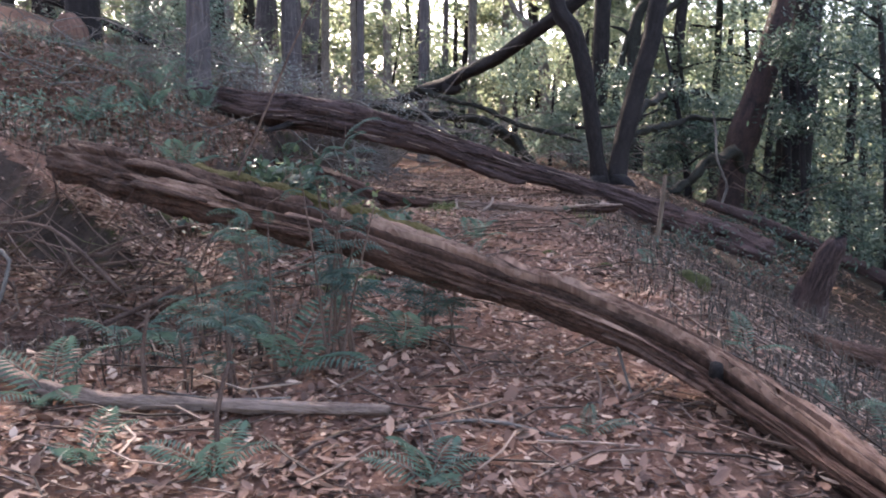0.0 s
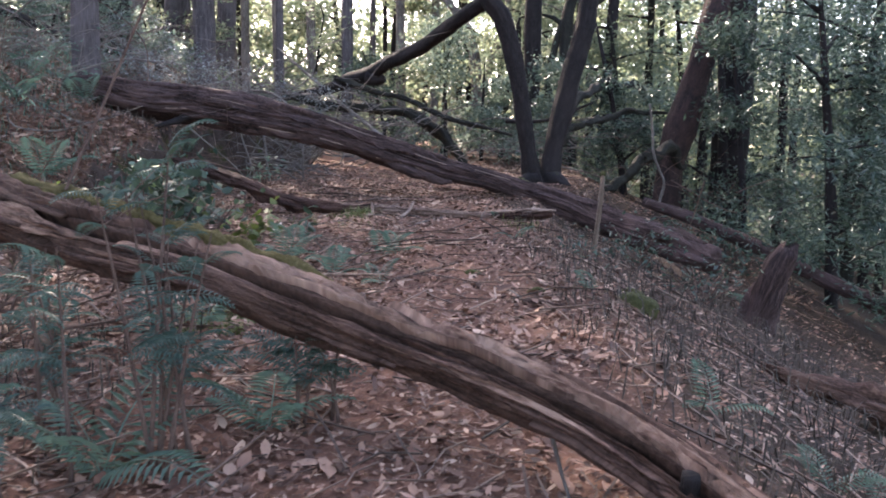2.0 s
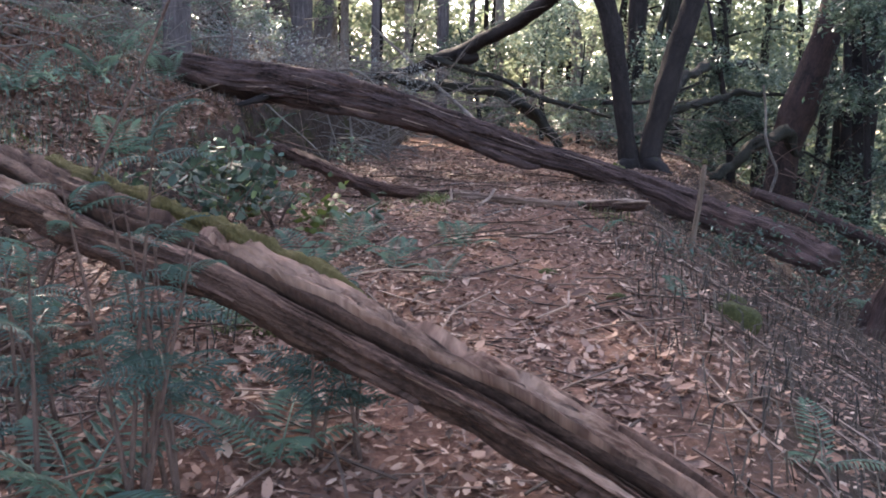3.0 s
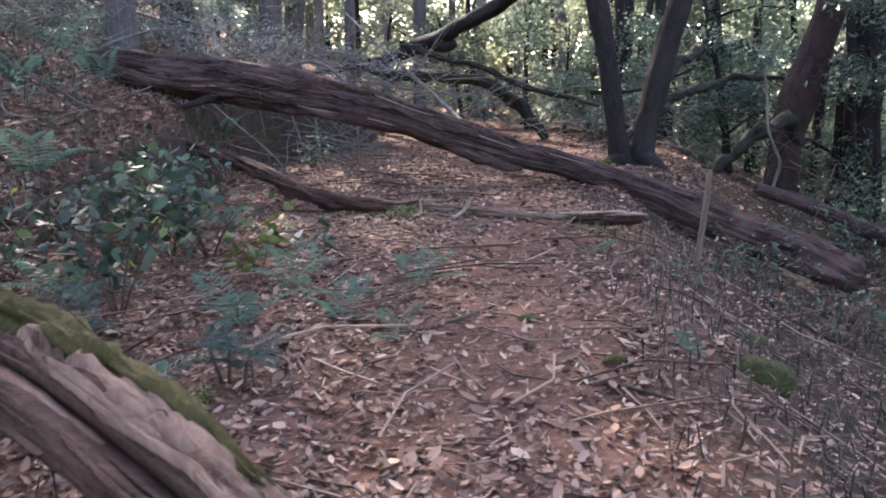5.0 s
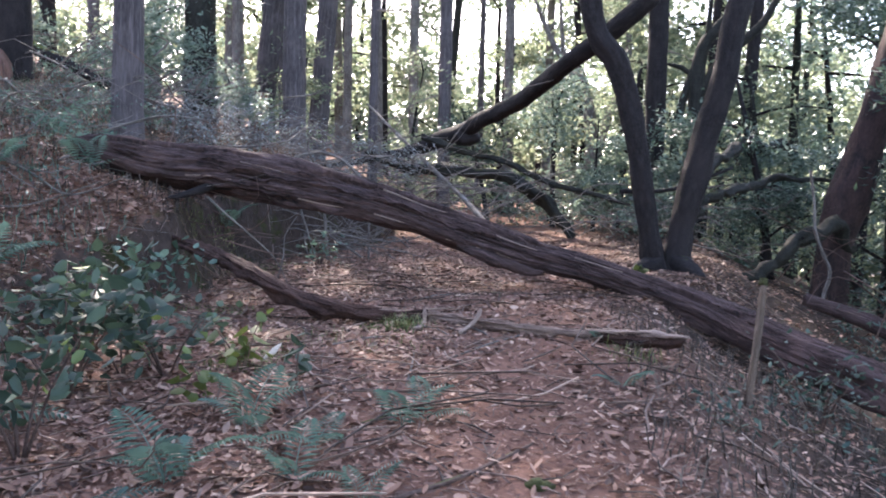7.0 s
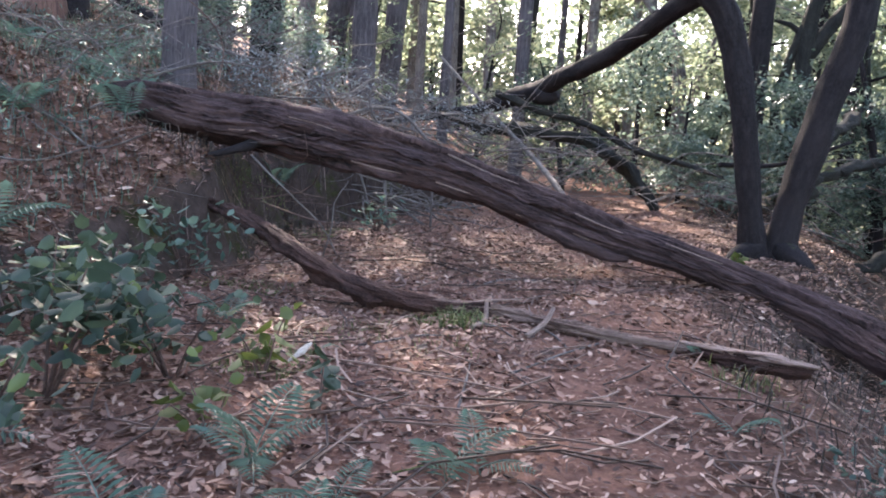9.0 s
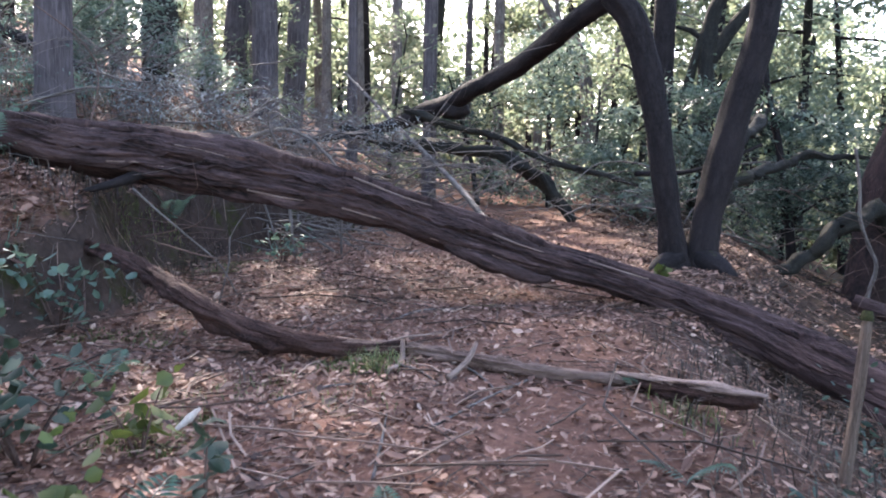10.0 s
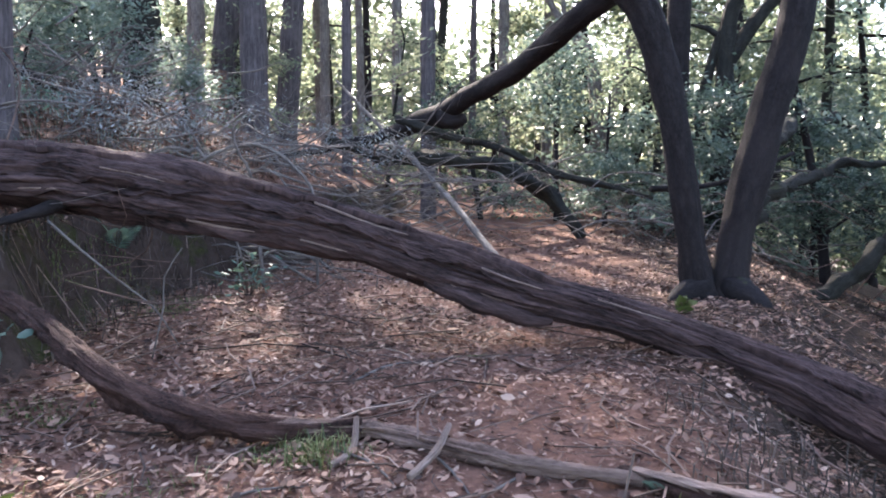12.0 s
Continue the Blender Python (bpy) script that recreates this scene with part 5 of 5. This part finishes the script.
# brushy low growth
brush_pile(-3.4, -1.0, 5.85, 6.8, -0.1, 0.4, 90, "dead roots and twigs hanging under the rotten log", 7, WOOD_THIN, 0.7)
leaf_mass("bank_brush", "dry grey-green brush growing over the bank", "brush", GREYLEAF, [((-3.6, 15.2, 2.75), (1.8, 1.0, 0.35), 70, 22), ((-2.0, 17.5, 2.5), (1.6, 1.2, 0.4), 60, 20), ((-6.5, 18.5, 3.7), (2.5, 1.8, 0.5), 70, 20), ((-5.4, 15.4, 3.0), (1.3, 0.9, 0.25), 50, 20)], 0.07, 0.02, 1, spread=0.16)
leaf_mass("slope_brush", "low mixed green growth on the upper slope", "brush", FERN, [((-5.0, 12.5, 2.45), (1.6, 1.8, 0.2), 40, 16), ((-4.0, 10.0, 1.9), (1.2, 1.6, 0.15), 30, 14), ((-6.8, 15.2, 3.3), (1.5, 1.5, 0.2), 30, 16), ((-8.5, 17.5, 4.1), (2.0, 1.8, 0.3), 50, 18), ((-5.2, 14.3, 2.85), (1.4, 1.0, 0.2), 50, 20), ((-7.2, 16.8, 3.8), (1.6, 1.2, 0.3), 50, 20), ((-5.6, 10.6, 2.35), (1.2, 1.6, 0.25), 40, 18), ((-4.4, 8.6, 1.75), (0.9, 0.9, 0.2), 26, 16)], 0.07, 0.025, 2, spread=0.14)
leaf_mass("dark_undergrowth", "dark green undergrowth on the lower slope", "brush", LAUREL, [((5.2, 13.4, 0.25), (1.2, 1.6, 0.5), 60, 22), ((6.2, 15.5, 0.4), (1.4, 1.6, 0.7), 60, 22), ((3.8, 19.6, 1.3), (1.6, 1.2, 0.6), 60, 22), ((2.0, 21.0, 1.7), (1.6, 1.0, 0.6), 50, 22)], 0.10, 0.032, 3, spread=0.2)


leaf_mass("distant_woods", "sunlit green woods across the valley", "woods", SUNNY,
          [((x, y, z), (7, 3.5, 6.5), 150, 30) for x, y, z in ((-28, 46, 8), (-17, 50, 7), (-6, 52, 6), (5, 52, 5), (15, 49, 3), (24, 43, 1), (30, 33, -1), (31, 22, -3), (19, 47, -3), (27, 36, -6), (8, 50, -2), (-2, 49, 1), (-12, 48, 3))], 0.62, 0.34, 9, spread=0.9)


def grass_mass(name, label, mat, spots, seed, length):
    r = np.random.default_rng(seed)
    V, F = [], []
    for x0, x1, y0, y1, n in spots:
        x, y = r.uniform(x0, x1, n), r.uniform(y0, y1, n)
        z = ground(x, y)
        az, l = r.uniform(0, 2 * math.pi, n), length * r.uniform(0.4, 1.3, n)
        dx, dy = np.cos(az), np.sin(az)
        for i in range(n):
            b = np.array((x[i], y[i], z[i] - 0.01))
            side = np.array((-dy[i], dx[i], 0)) * 0.0035
            m = b + np.array((dx[i] * 0.25, dy[i] * 0.25, 0.7)) * l[i]
            e = b + np.array((dx[i] * 0.8, dy[i] * 0.8, 0.75)) * l[i]
            k = len(V)
            V += [b - side, b + side, m + side, m - side, e]
            F += [(k, k + 1, k + 2, k + 3), (k + 3, k + 2, k + 4)]
    return tagged(part(name, mesh_of(name, np.array(V), F, mat, smooth=False)), label, "grass", kind="stuff")


grass_mass("dry_grass", "dry brown grass and stalks on the slopes", NEEDLES, [(1.6, 4.5, 4.5, 11.5, 2600), (-2.9, -2.0, 11.3, 15.5, 550), (-5, -2.2, 8, 14, 2000), (-2.2, -0.3, 4.5, 6.5, 500), (-7, -2.4, 13.5, 18.5, 5000)], 5, 0.18)
grass_mass("green_grass", "sparse green grass on the bank", FERN, [(-8, -4.5, 12, 16, 1600), (-6.5, -3.0, 10.5, 16.5, 2600), (-4.2, -2.4, 8.4, 11.0, 700)], 6, 0.15)


grass_mass("moss_patches", "yellow-green moss on the bank and slope", GRASS, [(-4.6, -3.9, 12.0, 12.9, 900), (-3.8, -3.2, 11.9, 12.6, 700), (-3.6, -3.1, 8.7, 9.3, 500), (-2.75, -2.3, 12.4, 13.6, 1500), (-2.3, -1.9, 12.9, 13.8, 900), (-0.5, -0.1, 6.4, 6.8, 1500), (-0.95, -0.5, 9.1, 9.6, 500), (-0.3, 0.1, 10.3, 10.55, 300), (-2.0, -1.3, 10.6, 10.95, 500)], 7, 0.045)


def tuft(x, y, n, spread, length, seed, label):
    """A tuft of grass: blades that bend outwards."""
    r = np.random.default_rng(600 + seed)
    V, F = [], []
    for k in range(n):
        az, l = r.uniform(0, 2 * math.pi), length * r.uniform(0.5, 1.25)
        b = np.array((x + r.normal(0, spread), y + r.normal(0, spread), 0))
        b[2] = gz(b[0], b[1]) - 0.01
        o = np.array((math.cos(az), math.sin(az), 0))
        side = np.array((-o[1], o[0], 0)) * r.uniform(0.002, 0.004)
        bend = r.uniform(0.3, 1.0)
        i = len(V)
        for f in (0, 0.35, 0.7):
            c = b + o * l * bend * f * f + np.array((0, 0, l * (f - 0.45 * bend * f * f)))
            V += [c - side * (1 - f * 0.6), c + side * (1 - f * 0.6)]
        V.append(b + o * l * bend + np.array((0, 0, l * (1 - 0.6 * bend))))
        F += [(i, i + 1, i + 3, i + 2), (i + 2, i + 3, i + 5, i + 4), (i + 4, i + 5, i + 6)]
    tagged(part("grass_tuft", mesh_of("grass_tuft", np.array(V), F, GRASS, smooth=False)), label, "grass", "grass tufts on the forest floor", "stuff")


for k, (x, y, n, s, l) in enumerate(((0.082, 10.394, 130, 0.07, 0.16), (-0.069, 10.479, 60, 0.05, 0.12), (1.686, 9.842, 90, 0.10, 0.13), (-0.399, 10.004, 60, 0.14, 0.10), (0.132, 9.849, 40, 0.12, 0.09), (-0.785, 9.785, 60, 0.16, 0.10))):
    tuft(x, y, n, s, l, k, "small tuft of yellow-green grass in the litter")

# ---- leaf litter and twigs ----
def litter(n, region, size, seed, mat, name, label, rise=0.02, lobed=False):
    """Dead leaves, curled, lying at odd angles."""
    r = np.random.default_rng(seed)
    x0, x1, y0, y1 = region
    x = r.uniform(x0, x1, n)
    y = y0 + (y1 - y0) * r.uniform(0, 1, n) ** 1.25
    keep = r.uniform(0, 1, n) > 0.62 * np.exp(-((x - 1.05) / 0.55) ** 2) * step(6.0, 7.0, y) * (1 - 0.5 * step(10.5, 12, y))
    keep &= r.uniform(0, 1, n) > 0.6 * step(0.6, 1.4, -x) * (1 - step(5.4, 6.2, y))
    if name != "hollow_litter":
        keep &= np.exp(-((x + 1.9) ** 2 / 0.9 + (y - 5.72) ** 2 / 0.29)) < 0.5 + 0.5 * r.uniform(0, 1, n)
    keep &= r.uniform(0, 1, n) > 0.68 * step(1.25, 2.2, x) * (1 - step(10.5, 12.5, y))
    keep &= np.hypot(ground(x + 0.05, y) - ground(x - 0.05, y), ground(x, y + 0.05) - ground(x, y - 0.05)) * 10 < 0.8 + 1.6 * r.uniform(0, 1, n)
    x, y = x[keep], y[keep]
    n = len(x)
    z = ground(x, y) + rise * r.uniform(0.2, 1.3, n)
    L = np.minimum(size * np.exp(r.normal(0, 0.38, n)), size * 1.9)
    W = L * r.uniform(0.2, 0.55, n)
    az, pit, rol = r.uniform(0, 2 * math.pi, n), r.normal(0, 0.30, n), r.normal(0, 0.35, n)
    d = np.stack([np.cos(az) * np.cos(pit), np.sin(az) * np.cos(pit), np.sin(pit)], 1)
    sd = np.stack([-np.sin(az), np.cos(az), np.zeros(n)], 1)
    nn = np.cross(d, sd)
    sd = sd * np.cos(rol)[:, None] + nn * np.sin(rol)[:, None]
    nn = np.cross(d, sd)
    curl = r.uniform(-0.05, 0.28, n)
    c = np.stack([x, y, z], 1)
    def at(u, v):
        return c + d * (u * L)[:, None] + sd * (v * W)[:, None] + nn * (curl * (np.abs(v) * W * 1.2 + u * u * L * 0.9))[:, None]
    V = np.stack([at(-0.5, 0), at(-0.2, 0.42), at(0.15, 0.5), at(0.5, 0.05), at(0.18, -0.45), at(-0.22, -0.5), at(0.0, 0.0)], 1).reshape(-1, 3)
    k = np.arange(n)[:, None] * 7
    F = np.concatenate([k + [[6, a, b]] for a, b in ((0, 1), (1, 2), (2, 3), (3, 4), (4, 5), (5, 0))], 0)
    return tagged(part(name, mesh_of(name, V, F, mat, smooth=False)), label, "leaves", kind="stuff")


litter(105000, (-3.2, 3.4, 2.2, 16.0), 0.031, 11, LITTER, "leaf_litter", "brown and tan dead leaves covering the trail")
litter(75000, (-7.5, 6.5, 3.0, 20.0), 0.045, 12, LITTER, "slope_litter", "brown dead leaves covering the slopes")
litter(16000, (-7.0, 7.0, -5.0, 4.0), 0.055, 14, LITTER, "start_litter", "brown dead leaves at the start of the trail")
litter(24000, (-7.0, -2.3, 8.5, 17.0), 0.06, 17, LITTER, "hill_litter", "brown dead leaves lying on the upper slope", 0.03)
litter(5000, (-3.8, -0.8, 4.8, 7.2), 0.045, 15, LITTER, "hollow_litter", "dead leaves in the hollow under the rotten log")
litter(16000, (-2.8, 3.2, 6.0, 14.0), 0.046, 16, LITTER, "trail_leaves", "curled brown and tan dead leaves scattered along the trail", 0.025)
litter(2300, (-2.6, 2.4, 2.4, 8.0), 0.066, 13, LITTER, "large_dead_leaves", "large pale curled dead leaves on the trail", 0.03)


litter(1500, (-2.2, 2.0, 7.5, 13.5), 0.06, 19, LITTER, "pale_dead_leaves", "large pale dead leaves further along the trail", 0.025)


def twigs(n, region, size, seed, name, label, rise=0.012):
    r = np.random.default_rng(seed)
    x0, x1, y0, y1 = region
    x, y = r.uniform(x0, x1, n), y0 + (y1 - y0) * r.uniform(0, 1, n) ** 1.2
    L = size * np.exp(r.normal(0, 0.55, n))
    az = r.uniform(0, 2 * math.pi, n)
    rad = np.clip(L * 0.018, 0.0018, 0.006)
    bend = r.normal(0, 0.12, n) * L
    up = r.uniform(0.0, 0.10, n) * L
    dx, dy = np.cos(az), np.sin(az)
    ring = []
    for f in (-0.5, 0.0, 0.5):
        cx = x + dx * L * f - dy * bend * (1 - 4 * f * f)
        cy = y + dy * L * f + dx * bend * (1 - 4 * f * f)
        cz = ground(cx, cy) + rise + up * (1 + f)
        for a in (0.5, 2.6, 4.7):
            ring.append(np.stack([cx - dy * np.cos(a) * rad, cy + dx * np.cos(a) * rad, cz + np.sin(a) * rad], 1))
    V = np.stack(ring, 1).reshape(-1, 3)
    k = np.arange(n)[:, None] * 9
    F = np.concatenate([k + [[s + a, s + b, s + 3 + b, s + 3 + a]] for s in (0, 3) for a, b in ((0, 1), (1, 2), (2, 0))], 0)
    return tagged(part(name, mesh_of(name, V, F, TWIG, smooth=False)), label, "twigs", kind="stuff")


twigs(4800, (-3.0, 3.5, 2.2, 14), 0.12, 21, "twig_litter", "dead twigs and needles strewn on the trail")
twigs(260, (-3.0, 4.0, 2.4, 13), 0.36, 22, "long_twig_litter", "longer dead twigs strewn on the trail", 0.02)
twigs(700, (-6.5, 6.5, 4.0, 19), 0.3, 23, "slope_twigs", "dead twigs strewn on the slopes", 0.03)

chip = thing("bark_chip", (-0.57, 9.41, gz(-0.57, 9.41)), "pale curled chip of wood lying on the litter", "bark")
limb("chip", [(-0.62, 9.36, gz(-0.6, 9.4) + 0.01), (-0.57, 9.42, gz(-0.6, 9.4) + 0.06), (-0.53, 9.45, gz(-0.6, 9.4) + 0.10)], [0.008, 0.022, 0.006], bark_mat("pale_wood_chip", (0.35, 0.28, 0.22), (0.55, 0.46, 0.38), (0.68, 0.60, 0.52), 20, 8), chip, sides=12, spacing=0.03, rough=0.2, flat=0.4)
